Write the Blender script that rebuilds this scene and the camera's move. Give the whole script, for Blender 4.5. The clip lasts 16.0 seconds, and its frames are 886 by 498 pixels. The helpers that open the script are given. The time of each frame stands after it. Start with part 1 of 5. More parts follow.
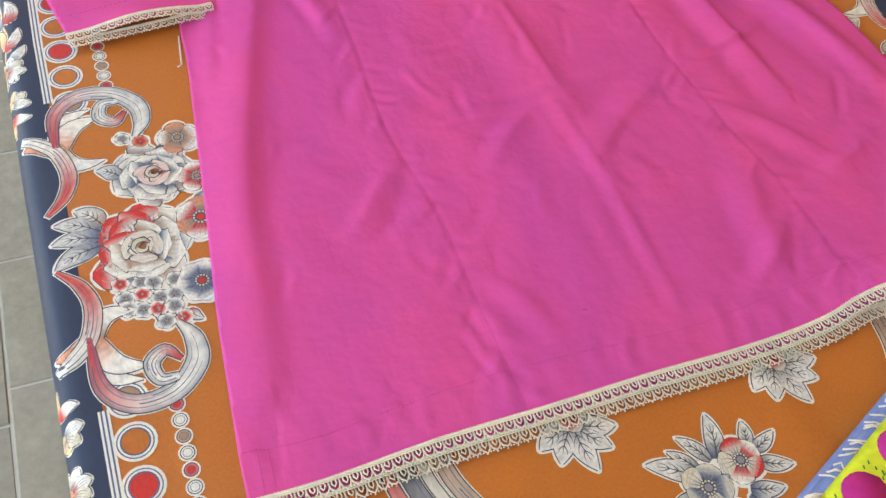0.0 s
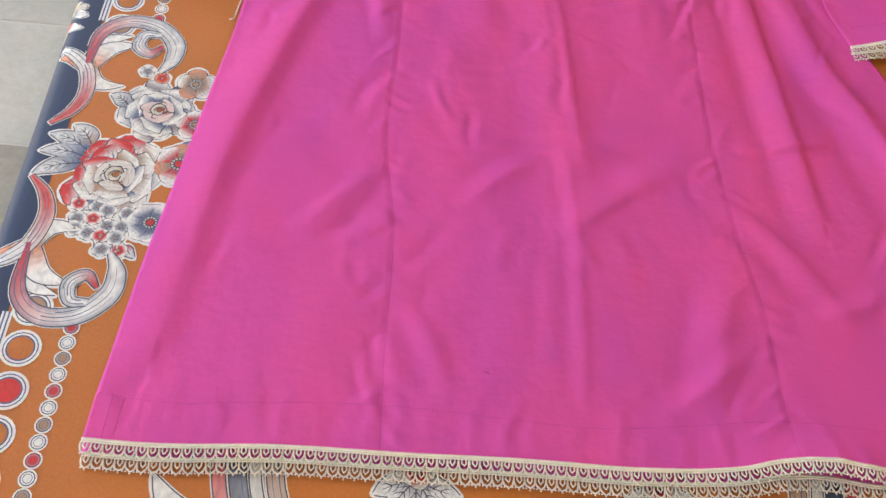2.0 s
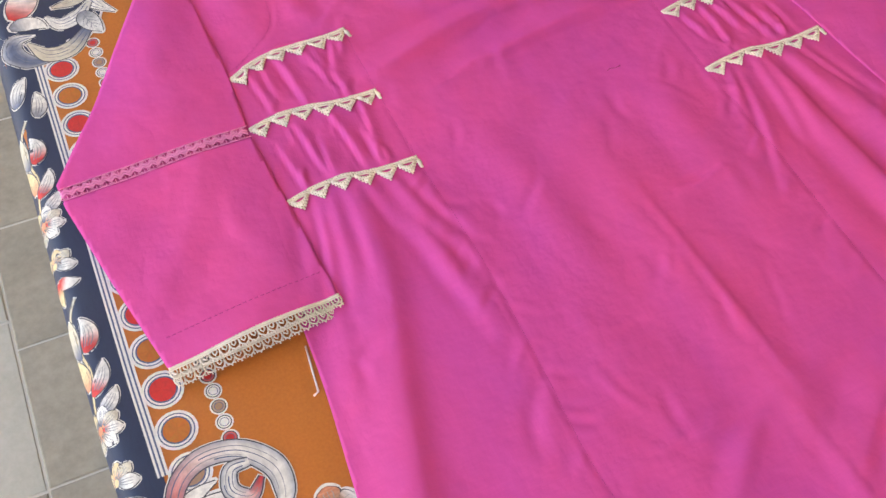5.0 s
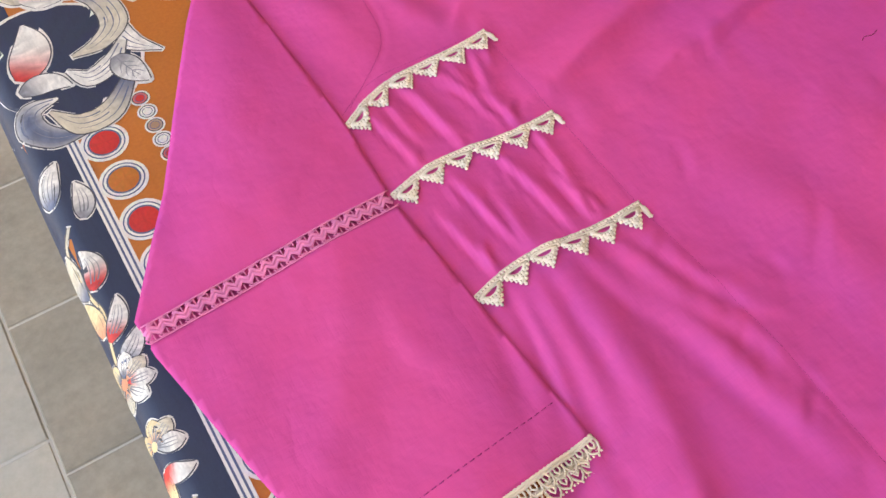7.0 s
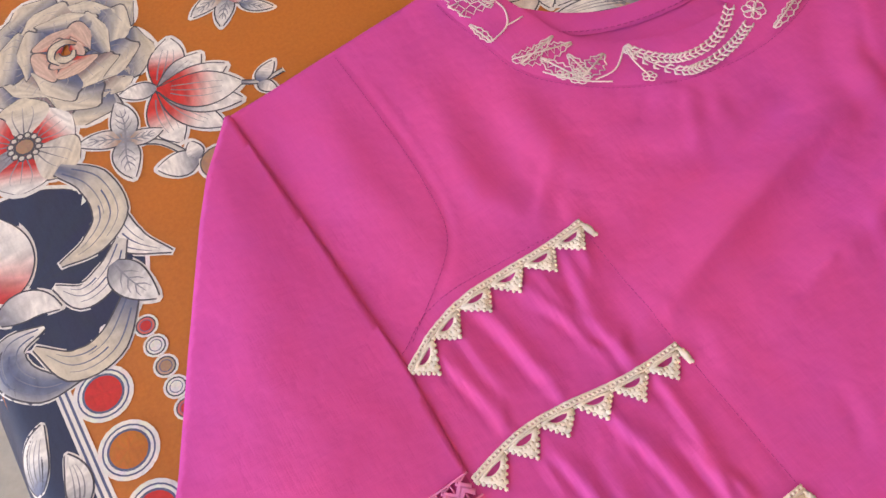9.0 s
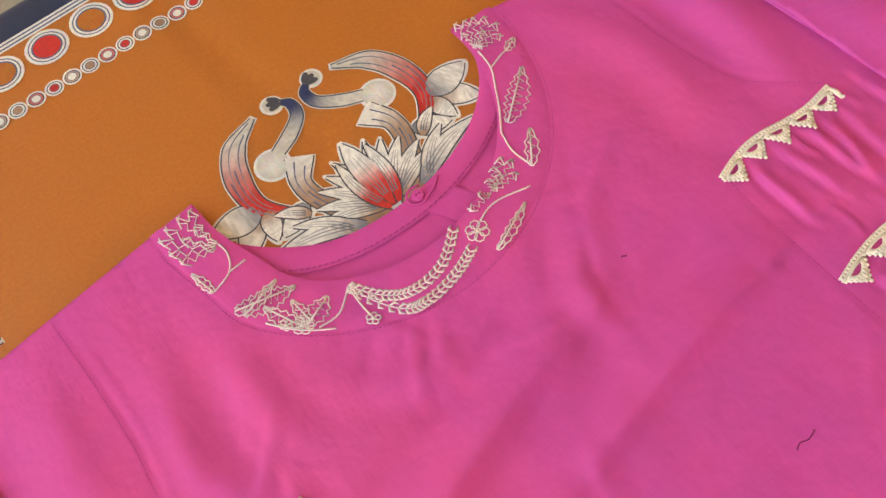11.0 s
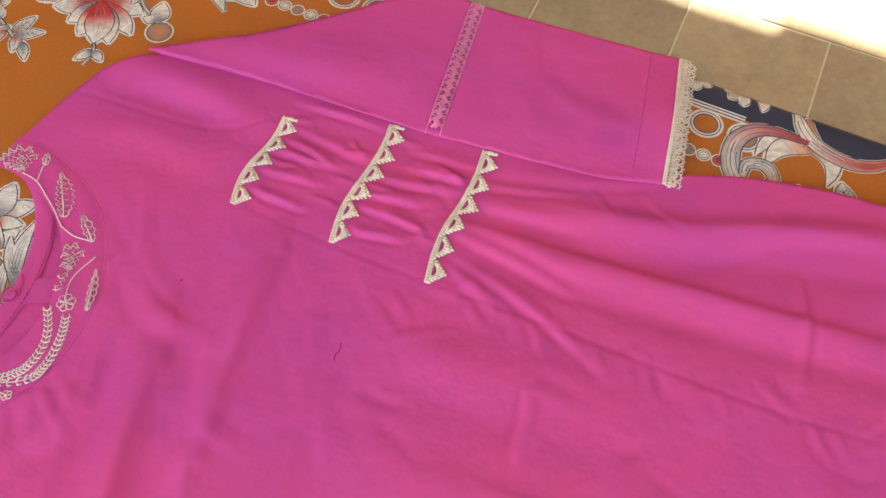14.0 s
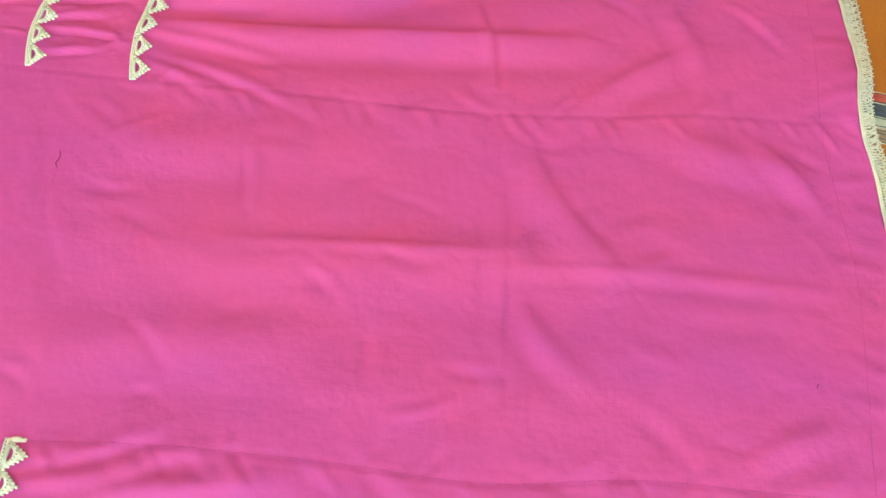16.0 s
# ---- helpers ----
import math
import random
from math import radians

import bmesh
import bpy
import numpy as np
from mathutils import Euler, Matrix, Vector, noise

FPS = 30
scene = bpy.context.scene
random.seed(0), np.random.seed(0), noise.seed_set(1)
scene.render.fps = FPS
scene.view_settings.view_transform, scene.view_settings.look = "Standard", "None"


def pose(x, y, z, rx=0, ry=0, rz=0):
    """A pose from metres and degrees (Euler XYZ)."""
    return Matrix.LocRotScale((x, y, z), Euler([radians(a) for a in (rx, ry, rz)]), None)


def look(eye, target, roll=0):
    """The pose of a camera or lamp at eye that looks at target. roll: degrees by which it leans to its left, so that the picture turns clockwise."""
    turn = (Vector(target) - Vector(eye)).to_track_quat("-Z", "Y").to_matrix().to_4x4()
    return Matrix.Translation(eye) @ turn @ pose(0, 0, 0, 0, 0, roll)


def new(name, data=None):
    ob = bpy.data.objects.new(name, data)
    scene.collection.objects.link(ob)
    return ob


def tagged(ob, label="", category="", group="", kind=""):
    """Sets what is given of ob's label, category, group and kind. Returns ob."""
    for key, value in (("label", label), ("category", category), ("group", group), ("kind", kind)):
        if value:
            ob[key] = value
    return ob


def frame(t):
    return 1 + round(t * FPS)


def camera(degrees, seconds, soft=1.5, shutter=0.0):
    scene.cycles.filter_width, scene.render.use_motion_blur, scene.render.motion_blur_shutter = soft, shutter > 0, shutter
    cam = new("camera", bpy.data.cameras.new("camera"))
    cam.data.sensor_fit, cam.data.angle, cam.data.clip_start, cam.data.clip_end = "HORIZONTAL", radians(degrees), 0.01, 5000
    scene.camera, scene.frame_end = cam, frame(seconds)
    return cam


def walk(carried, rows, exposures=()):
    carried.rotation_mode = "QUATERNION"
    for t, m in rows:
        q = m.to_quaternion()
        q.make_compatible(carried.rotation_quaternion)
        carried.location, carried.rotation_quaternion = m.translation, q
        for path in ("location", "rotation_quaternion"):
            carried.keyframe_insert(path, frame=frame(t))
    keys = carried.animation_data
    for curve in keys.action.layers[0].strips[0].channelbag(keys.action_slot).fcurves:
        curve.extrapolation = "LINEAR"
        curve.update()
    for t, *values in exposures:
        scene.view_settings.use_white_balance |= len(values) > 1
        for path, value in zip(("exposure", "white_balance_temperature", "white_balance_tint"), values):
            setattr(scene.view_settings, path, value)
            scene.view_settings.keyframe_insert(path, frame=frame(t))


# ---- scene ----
cam = camera(49.2, 16.0)
PATH = [
    (0, (-0.334, -0.881, 0.657), (0.147, 0.2, -0.956), 6.3),
    (0.5, (-0.31, -0.917, 0.674), (0.063, 0.22, -0.929), 4.2),
    (1, (-0.301, -0.938, 0.703), (0.027, 0.178, -0.924), 3.9),
    (1.5, (-0.198, -0.904, 0.689), (0.019, 0.225, -0.948), 7.8),
    (2, (-0.117, -0.876, 0.677), (-0.049, 0.244, -0.978), 7.6),
    (2.5, (-0.096, -0.861, 0.684), (-0.005, 0.297, -0.943), 4.8),
    (3, (-0.182, -0.792, 0.692), (0.087, 0.34, -0.934), 3.7),
    (3.5, (-0.315, -0.706, 0.722), (0.224, 0.332, -0.9), 0.8),
    (4, (-0.375, -0.658, 0.71), (0.197, 0.33, -0.932), 1.1),
    (4.5, (-0.38, -0.593, 0.687), (0.168, 0.397, -0.962), 2.1),
    (5, (-0.372, -0.481, 0.672), (0.134, 0.504, -0.994), 3.8),
    (5.2, (-0.36, -0.447, 0.663), (0.112, 0.57, -0.993), 2.6),
    (7.3, (-0.42, -0.2, 0.487), (0.102, 0.725, -1.208), -3.8),
    (7.5, (-0.416, -0.186, 0.491), (0.12, 0.732, -1.203), -4.0),
    (8, (-0.409, -0.159, 0.471), (0.144, 0.706, -1.246), -3.3),
    (8.5, (-0.381, -0.089, 0.474), (0.107, 0.801, -1.25), -5.0),
    (9, (-0.325, -0.023, 0.461), (0.061, 0.867, -1.288), -9.0),
    (9.5, (-0.257, 0.008, 0.442), (0.182, 0.961, -1.261), -11.0),
    (9.7, (-0.234, 0.018, 0.441), (0.243, 1.004, -1.233), -11.7),
    (11.8, (-0.128, 0.014, 0.566), (0.384, 0.723, -1.232), -5.6),
    (12, (-0.128, 0.0, 0.577), (0.428, 0.71, -1.208), -4.8),
    (12.5, (-0.119, -0.053, 0.594), (0.546, 0.594, -1.178), -2.9),
    (13, (-0.141, -0.09, 0.62), (0.635, 0.486, -1.131), -0.3),
    (13.5, (-0.162, -0.106, 0.651), (0.693, 0.359, -1.096), 2.7),
    (14, (-0.19, -0.139, 0.668), (0.767, 0.229, -1.049), 3.2),
    (14.5, (-0.227, -0.177, 0.664), (0.773, 0.051, -1.053), 4.4),
    (15, (-0.251, -0.224, 0.661), (0.737, -0.125, -1.075), 4.8),
    (15.5, (-0.284, -0.248, 0.653), (0.683, -0.263, -1.098), 7.0),
    (16, (-0.318, -0.247, 0.641), (0.635, -0.282, -1.117), 8.6),
]
EXPOSURES = [(0, 3.48, 8900, 5), (1.5, 3.33, 8800, 15), (2.5, 3.52, 8800, 6), (3.5, 3.36, 8400, 22), (4.2, 3.36, 8400, 22), (5, 3.43, 9000, 14), (7.5, 3.40, 9200, 16), (9.5, 3.33, 10000, 26), (12, 3.52, 10800, 2), (13, 3.40, 10400, 8), (14.5, 3.30, 9200, 14), (15.4, 3.29, 9300, 18), (16, 3.78, 9300, -24)]
walk(cam, [(t, look(eye, target, roll)) for t, eye, target, roll in PATH], EXPOSURES)

# ---- light ----
SUN_EL, SUN_AZ = 42.0, 78.0  # degrees; azimuth clockwise from +y
world = bpy.data.worlds.new("world")
scene.world = world
world.use_nodes = True
wn = world.node_tree.nodes
sky = wn.new("ShaderNodeTexSky")
sky.sky_type, sky.sun_disc = "NISHITA", False
sky.air_density, sky.dust_density = 0.75, 4.0
sky.sun_elevation, sky.sun_rotation = radians(SUN_EL), radians(SUN_AZ)
wn["Background"].inputs["Strength"].default_value = 0.15
world.node_tree.links.new(sky.outputs["Color"], wn["Background"].inputs["Color"])
sun_data = bpy.data.lights.new("sun", "SUN")
sun_data.energy, sun_data.angle, sun_data.color = 2.6, radians(0.5), (1.0, 0.95, 0.87)
sun = new("sun", sun_data)
sdir = Vector((math.sin(radians(SUN_AZ)) * math.cos(radians(SUN_EL)), math.cos(radians(SUN_AZ)) * math.cos(radians(SUN_EL)), math.sin(radians(SUN_EL))))
sun.matrix_world = Matrix.Translation((4, 2, 6)) @ sdir.to_track_quat("Z", "Y").to_matrix().to_4x4()


# ---- materials ----
def material(name, base, rough=0.6, spec=0.3):
    m = bpy.data.materials.new(name)
    m.use_nodes = True
    b = m.node_tree.nodes["Principled BSDF"]
    b.inputs["Base Color"].default_value = (*base, 1)
    b.inputs["Roughness"].default_value = rough
    b.inputs["Specular IOR Level"].default_value = spec
    return m, m.node_tree.nodes, m.node_tree.links, b


def coords(n, l, scale=(1, 1, 1)):
    t, mp = n.new("ShaderNodeTexCoord"), n.new("ShaderNodeMapping")
    mp.inputs["Scale"].default_value = scale
    l.new(t.outputs["Object"], mp.inputs["Vector"])
    return mp.outputs["Vector"]


def noise_tex(n, l, vec, scale, detail=4, rough=0.55):
    t = n.new("ShaderNodeTexNoise")
    t.inputs["Scale"].default_value, t.inputs["Detail"].default_value, t.inputs["Roughness"].default_value = scale, detail, rough
    l.new(vec, t.inputs["Vector"])
    return t.outputs["Fac"]


def ramp(n, l, fac, stops):
    r = n.new("ShaderNodeValToRGB")
    e = r.color_ramp.elements
    while len(e) < len(stops):
        e.new(0.5)
    for k, (p, c) in zip(e, stops):
        k.position, k.color = p, (*c, 1)
    l.new(fac, r.inputs["Fac"])
    return r.outputs["Color"]


def blend(n, l, a, b, fac, mode="MIX"):
    m = n.new("ShaderNodeMix")
    m.data_type, m.blend_type = "RGBA", mode
    for sock, v in (("A", a), ("B", b)):
        s = [i for i in m.inputs if i.name == sock and i.type == "RGBA"][0]
        if isinstance(v, tuple):
            s.default_value = (*v, 1)
        else:
            l.new(v, s)
    f = m.inputs[0]
    if isinstance(fac, (int, float)):
        f.default_value = fac
    else:
        l.new(fac, f)
    return [o for o in m.outputs if o.type == "RGBA"][0]


def bump(n, l, b, height, strength, dist):
    k = n.new("ShaderNodeBump")
    k.inputs["Strength"].default_value, k.inputs["Distance"].default_value = strength, dist
    l.new(height, k.inputs["Height"])
    l.new(k.outputs["Normal"], b.inputs["Normal"])
    return k.outputs["Normal"]


def shot_cotton(name, base, alt, gloss, gloss_w):
    """Two-tone woven cotton: magenta thread one way, coral thread the other, with a soft coral lustre; its shifting
    sheen is painted as patches.
    """
    m, n, l, b = material(name, base, 0.8, 0.05)
    v = coords(n, l)
    slub = noise_tex(n, l, coords(n, l, (1100, 70, 70)), 1.0, 3)
    slub2 = noise_tex(n, l, coords(n, l, (70, 1100, 70)), 1.0, 3)
    mid = noise_tex(n, l, v, 60.0, 4)
    # broad magenta and coral patches painted in place of the angle-dependent sheen
    streak = noise_tex(n, l, coords(n, l, (7, 3.0, 5)), 1.0, 3, 0.5)
    c = ramp(n, l, streak, [(0.36, base), (0.62, alt)])
    c = blend(n, l, c, ramp(n, l, slub, [(0.3, tuple(0.9 * x for x in base)), (0.7, tuple(min(1, 1.08 * x) for x in base))]), 0.25)
    c = blend(n, l, c, ramp(n, l, slub2, [(0.35, tuple(0.92 * x for x in alt)), (0.7, tuple(min(1, 1.08 * x) for x in alt))]), 0.22)
    l.new(c, b.inputs["Base Color"])
    add = n.new("ShaderNodeMath")
    l.new(slub, add.inputs[0])
    l.new(slub2, add.inputs[1])
    fine = n.new("ShaderNodeMath")
    fine.operation = "MULTIPLY"
    fine.inputs[1].default_value = 0.3
    l.new(add.outputs[0], fine.inputs[0])
    crumple = noise_tex(n, l, v, 15.0, 4, 0.55)
    height = fine.outputs[0]
    # sharp pressed creases
    vo = n.new("ShaderNodeTexVoronoi")
    vo.feature = "DISTANCE_TO_EDGE"
    vo.inputs["Scale"].default_value = 1.0
    warp = n.new("ShaderNodeVectorMath")
    warp.operation = "MULTIPLY_ADD"
    wob = n.new("ShaderNodeTexNoise")
    wob.inputs["Scale"].default_value, wob.inputs["Detail"].default_value = 9.0, 3
    l.new(v, wob.inputs["Vector"])
    l.new(wob.outputs["Color"], warp.inputs[0])
    warp.inputs[1].default_value = (1.4, 1.4, 1.4)
    l.new(coords(n, l, (13, 8, 8)), warp.inputs[2])
    l.new(warp.outputs[0], vo.inputs["Vector"])
    facet = n.new("ShaderNodeMapRange")
    facet.inputs["From Max"].default_value = 0.35
    l.new(vo.outputs["Distance"], facet.inputs["Value"])
    for src, k in ((mid, 0.9), (crumple, 8.0), (facet.outputs[0], 2.0)):
        t = n.new("ShaderNodeMath")
        t.operation = "MULTIPLY_ADD"
        t.inputs[1].default_value = k
        l.new(src, t.inputs[0])
        l.new(height, t.inputs[2])
        height = t.outputs[0]
    nrm = bump(n, l, b, height, 0.5, 0.0006)
    g = n.new("ShaderNodeBsdfAnisotropic")
    g.inputs["Color"].default_value = (*gloss, 1)
    g.inputs["Roughness"].default_value = 0.55
    l.new(nrm, g.inputs["Normal"])
    mx = n.new("ShaderNodeMixShader")
    mx.inputs[0].default_value = gloss_w
    l.new(b.outputs[0], mx.inputs[1])
    l.new(g.outputs[0], mx.inputs[2])
    l.new(mx.outputs[0], n["Material Output"].inputs["Surface"])
    return m


PINK = shot_cotton("pink_shot_cotton", (0.555, 0.070, 0.352), (0.695, 0.082, 0.285), (1.0, 0.20, 0.22), 0.09)


def thread(name, base, rough=0.85):
    m, n, l, b = material(name, base, rough, 0.15)
    v = coords(n, l)
    l.new(blend(n, l, tuple(0.72 * x for x in base), tuple(min(1, 1.1 * x) for x in base), noise_tex(n, l, v, 160, 4)), b.inputs["Base Color"])
    bump(n, l, b, noise_tex(n, l, v, 1100, 3), 0.4, 0.0006)
    return m


CREAM = thread("cream_cotton_lace", (0.84, 0.75, 0.60))
SILVER = thread("pale_pink_embroidery_thread", (0.84, 0.70, 0.64), 0.6)
PINK_LACE = thread("bright_pink_lace", (1.0, 0.28, 0.52))
PINK_STITCH = thread("dark_pink_stitching", (0.46, 0.045, 0.22))
DARK_THREAD = thread("dark_maroon_thread", (0.16, 0.015, 0.06))

TABLE_CLOTH, n, l, b = material("orange_printed_cotton", (0.5, 0.16, 0.035), 0.5, 0.35)
v = coords(n, l)
c = blend(n, l, (0.54, 0.165, 0.028), (0.46, 0.13, 0.022), noise_tex(n, l, v, 5, 3))
c = blend(n, l, c, ramp(n, l, noise_tex(n, l, v, 420, 3), [(0.3, (0.40, 0.11, 0.02)), (0.7, (0.58, 0.185, 0.035))]), 0.35)
l.new(c, b.inputs["Base Color"])
bump(n, l, b, noise_tex(n, l, v, 900, 3), 0.25, 0.0005)

INK, n, l, b = material("printed_ink", (0.5, 0.5, 0.5), 0.5, 0.35)
v = coords(n, l)
att = n.new("ShaderNodeVertexColor")
att.layer_name = "ink"
hatch = noise_tex(n, l, coords(n, l, (520, 90, 90)), 1.0, 3)
c = blend(n, l, att.outputs["Color"], ramp(n, l, hatch, [(0.25, (0.55, 0.55, 0.55)), (0.5, (0.95, 0.95, 0.95)), (0.75, (1, 1, 1))]), 0.32, "MULTIPLY")
c = blend(n, l, c, ramp(n, l, noise_tex(n, l, v, 700, 2), [(0.3, (0.8, 0.8, 0.8)), (0.7, (1, 1, 1))]), 0.5, "MULTIPLY")
l.new(c, b.inputs["Base Color"])
bump(n, l, b, noise_tex(n, l, v, 900, 3), 0.2, 0.0005)

def stone_tile(name, low, mid, high):
    """Flamed stone: cloudy at hand size, gritty at grain size, each tile a little different."""
    m, n, l, b = material(name, mid, 0.62, 0.22)
    v = coords(n, l)
    oi = n.new("ShaderNodeObjectInfo")
    vm = n.new("ShaderNodeVectorMath")
    vm.operation = "MULTIPLY_ADD"
    l.new(oi.outputs["Random"], vm.inputs[0])
    vm.inputs[1].default_value = (40, 40, 40)
    l.new(v, vm.inputs[2])
    c = ramp(n, l, noise_tex(n, l, vm.outputs[0], 9, 6, 0.65), [(0.3, low), (0.55, mid), (0.75, high)])
    c = blend(n, l, c, ramp(n, l, noise_tex(n, l, vm.outputs[0], 70, 5, 0.7), [(0.35, low), (0.65, high)]), 0.35)
    c = blend(n, l, c, ramp(n, l, oi.outputs["Random"], [(0.0, (0.84, 0.84, 0.84)), (1.0, (1, 1, 1))]), 1.0, "MULTIPLY")
    l.new(c, b.inputs["Base Color"])
    bump(n, l, b, noise_tex(n, l, vm.outputs[0], 60, 5), 0.2, 0.002)
    return m


TILE = stone_tile("grey_stone_tile", (0.26, 0.23, 0.17), (0.35, 0.31, 0.23), (0.44, 0.385, 0.285))
PALE_TILE = stone_tile("pale_stone_tile", (0.38, 0.36, 0.28), (0.46, 0.43, 0.34), (0.54, 0.50, 0.40))


def mottled(name, a, bcol, scale, rough=0.8, dist=0.002):
    m, n, l, b = material(name, a, rough, 0.25)
    v = coords(n, l)
    l.new(blend(n, l, blend(n, l, a, bcol, noise_tex(n, l, v, scale, 5)), bcol, noise_tex(n, l, v, scale * 9, 3)), b.inputs["Base Color"])
    bump(n, l, b, noise_tex(n, l, v, scale * 12, 4), 0.25, dist)
    return m


GROUT = mottled("pale_cement_grout", (0.46, 0.43, 0.35), (0.54, 0.51, 0.42), 14)
# colours of the unseen ceiling and walls, picked for warm fill light
BOUNCE_CREAM = mottled("bounce_cream", (0.66, 0.58, 0.47), (0.74, 0.66, 0.55), 6)
BOUNCE_TERRACOTTA = mottled("bounce_terracotta", (0.52, 0.36, 0.27), (0.60, 0.43, 0.33), 3)
WOOD = mottled("brown_table_wood", (0.16, 0.08, 0.04), (0.24, 0.13, 0.07), 12, 0.45)
PALE_PINK = thread("pale_pink_striped_cotton", (0.74, 0.50, 0.58))
NEON = thread("neon_yellow_cloth", (0.72, 0.80, 0.06))
MAGENTA = thread("deep_magenta_cloth", (0.52, 0.03, 0.22))
BLUE = thread("dusty_blue_cloth", (0.20, 0.27, 0.52))
GREEN_STITCH = thread("dark_green_stitching", (0.02, 0.16, 0.10))
TEAL = thread("pale_aqua_trim", (0.42, 0.68, 0.66))


# ---- mesh helpers ----
def mesh_object(name, verts, faces, mat, parent=None, label="", smooth=True, cols=None):
    me = bpy.data.meshes.new(name)
    me.from_pydata([tuple(p) for p in verts], [], faces)
    if cols is not None:
        a = me.color_attributes.new("ink", "FLOAT_COLOR", "POINT")
        a.data.foreach_set("color", np.concatenate([np.asarray(cols, float), np.ones((len(cols), 1))], 1).ravel())
    me.materials.append(mat)
    if smooth:
        me.polygons.foreach_set("use_smooth", [True] * len(me.polygons))
    me.update()
    ob = new(name, me)
    if parent is not None:
        ob.parent = parent
    if label:
        ob["label"] = label
    return ob


def part(name, bm, mat, parent, label=""):
    me = bpy.data.meshes.new(name)
    bm.to_mesh(me)
    bm.free()
    me.materials.append(mat)
    ob = new(name, me)
    ob.parent = parent
    if label:
        ob["label"] = label
    return ob


def box_bm(x0, y0, z0, x1, y1, z1, bevel=0.0):
    bm = bmesh.new()
    bmesh.ops.create_cube(bm, size=1, matrix=Matrix.Translation(((x0 + x1) / 2, (y0 + y1) / 2, (z0 + z1) / 2)) @ Matrix.Diagonal((x1 - x0, y1 - y0, z1 - z0, 1)))
    if bevel:
        bmesh.ops.bevel(bm, geom=bm.edges[:], offset=bevel, segments=2, affect="EDGES")
    return bm


def spline(ctrl, n):
    """n points along a Catmull-Rom curve through the control points."""
    p = np.array(ctrl, float)
    q = np.vstack([2 * p[0] - p[1], p, 2 * p[-1] - p[-2]])
    out = []
    for t in np.linspace(0, len(p) - 1 - 1e-9, n):
        i = int(t)
        f = t - i
        a, b_, c_, d = q[i : i + 4]
        out.append(0.5 * (2 * b_ + (c_ - a) * f + (2 * a - 5 * b_ + 4 * c_ - d) * f**2 + (3 * b_ - a - 3 * c_ + d) * f**3))
    return np.array(out)


class Tubes:
    """Threads and cords gathered into one mesh."""

    def __init__(self):
        self.v, self.f = [], []

    def add(self, pts, r, sides=5, flat=0.7, closed=False):
        p = np.array(pts, float)
        k = len(p)
        if closed:
            tan = np.roll(p, -1, 0) - np.roll(p, 1, 0)
        else:
            tan = np.gradient(p, axis=0)
        tan /= np.linalg.norm(tan, axis=1)[:, None] + 1e-12
        side = np.cross(tan, (0, 0, 1.0))
        side /= np.linalg.norm(side, axis=1)[:, None] + 1e-12
        up = np.cross(side, tan)
        rr = np.broadcast_to(np.asarray(r, float), (k,))
        s = len(self.v)
        for i in range(k):
            for j in range(sides):
                a = 2 * math.pi * j / sides
                self.v.append(p[i] + rr[i] * (math.cos(a) * side[i] + flat * math.sin(a) * up[i]))
        for i in range(k if closed else k - 1):
            for j in range(sides):
                i2, j2 = (i + 1) % k, (j + 1) % sides
                self.f.append((s + i * sides + j, s + i2 * sides + j, s + i2 * sides + j2, s + i * sides + j2))
        if not closed:
            self.f.append(tuple(s + j for j in range(sides)))
            self.f.append(tuple(s + (k - 1) * sides + j for j in reversed(range(sides))))

    def bead(self, c, r):
        s = len(self.v)
        c = np.array(c, float)
        self.v.append(c + (0, 0, r))
        for ring, (h, w) in enumerate(((0.5, 0.87), (-0.4, 0.9))):
            for j in range(6):
                a = math.pi * j / 3
                self.v.append(c + (r * w * math.cos(a), r * w * math.sin(a), r * h))
        for j in range(6):
            k = (j + 1) % 6
            self.f.append((s, s + 1 + j, s + 1 + k))
            self.f.append((s + 1 + j, s + 7 + j, s + 7 + k, s + 1 + k))

    def plate(self, outer, inner, z0, z1):
        """A flat ring between two outlines of equal count, with thickness."""
        s, k = len(self.v), len(outer)
        for z in (z0, z1):
            for q in (*outer, *inner):
                self.v.append(np.array((q[0], q[1], q[2] + z)))
        for i in range(k):
            j = (i + 1) % k
            o0, o1, n0, n1 = s, s + 2 * k, s + k, s + 3 * k
            self.f += [(o1 + i, o1 + j, n1 + j, n1 + i), (o0 + i, o0 + j, o1 + j, o1 + i), (n0 + j, n0 + i, n1 + i, n1 + j)]

    def make(self, name, mat, parent, label=""):
        return mesh_object(name, self.v, self.f, mat, parent, label)


# ---- floor, and unseen walls and roof that shape the light ----
FLOOR = -0.58
floor = mesh_object("floor", [(-9, -9, FLOOR - 0.0016), (9, -9, FLOOR - 0.0016), (9, 9, FLOOR - 0.0016), (-9, 9, FLOOR - 0.0016)], [(0, 1, 2, 3)], GROUT)
tagged(floor, "grey stone tiled veranda floor with pale joints", "floor", kind="structure")


def slab(name, x0, y0, z0, x1, y1, z1, mat, label, cat, bevel=0.0):
    ob = part(name, box_bm(x0, y0, z0, x1, y1, z1, bevel), mat, None)
    return tagged(ob, label, cat, kind="structure")


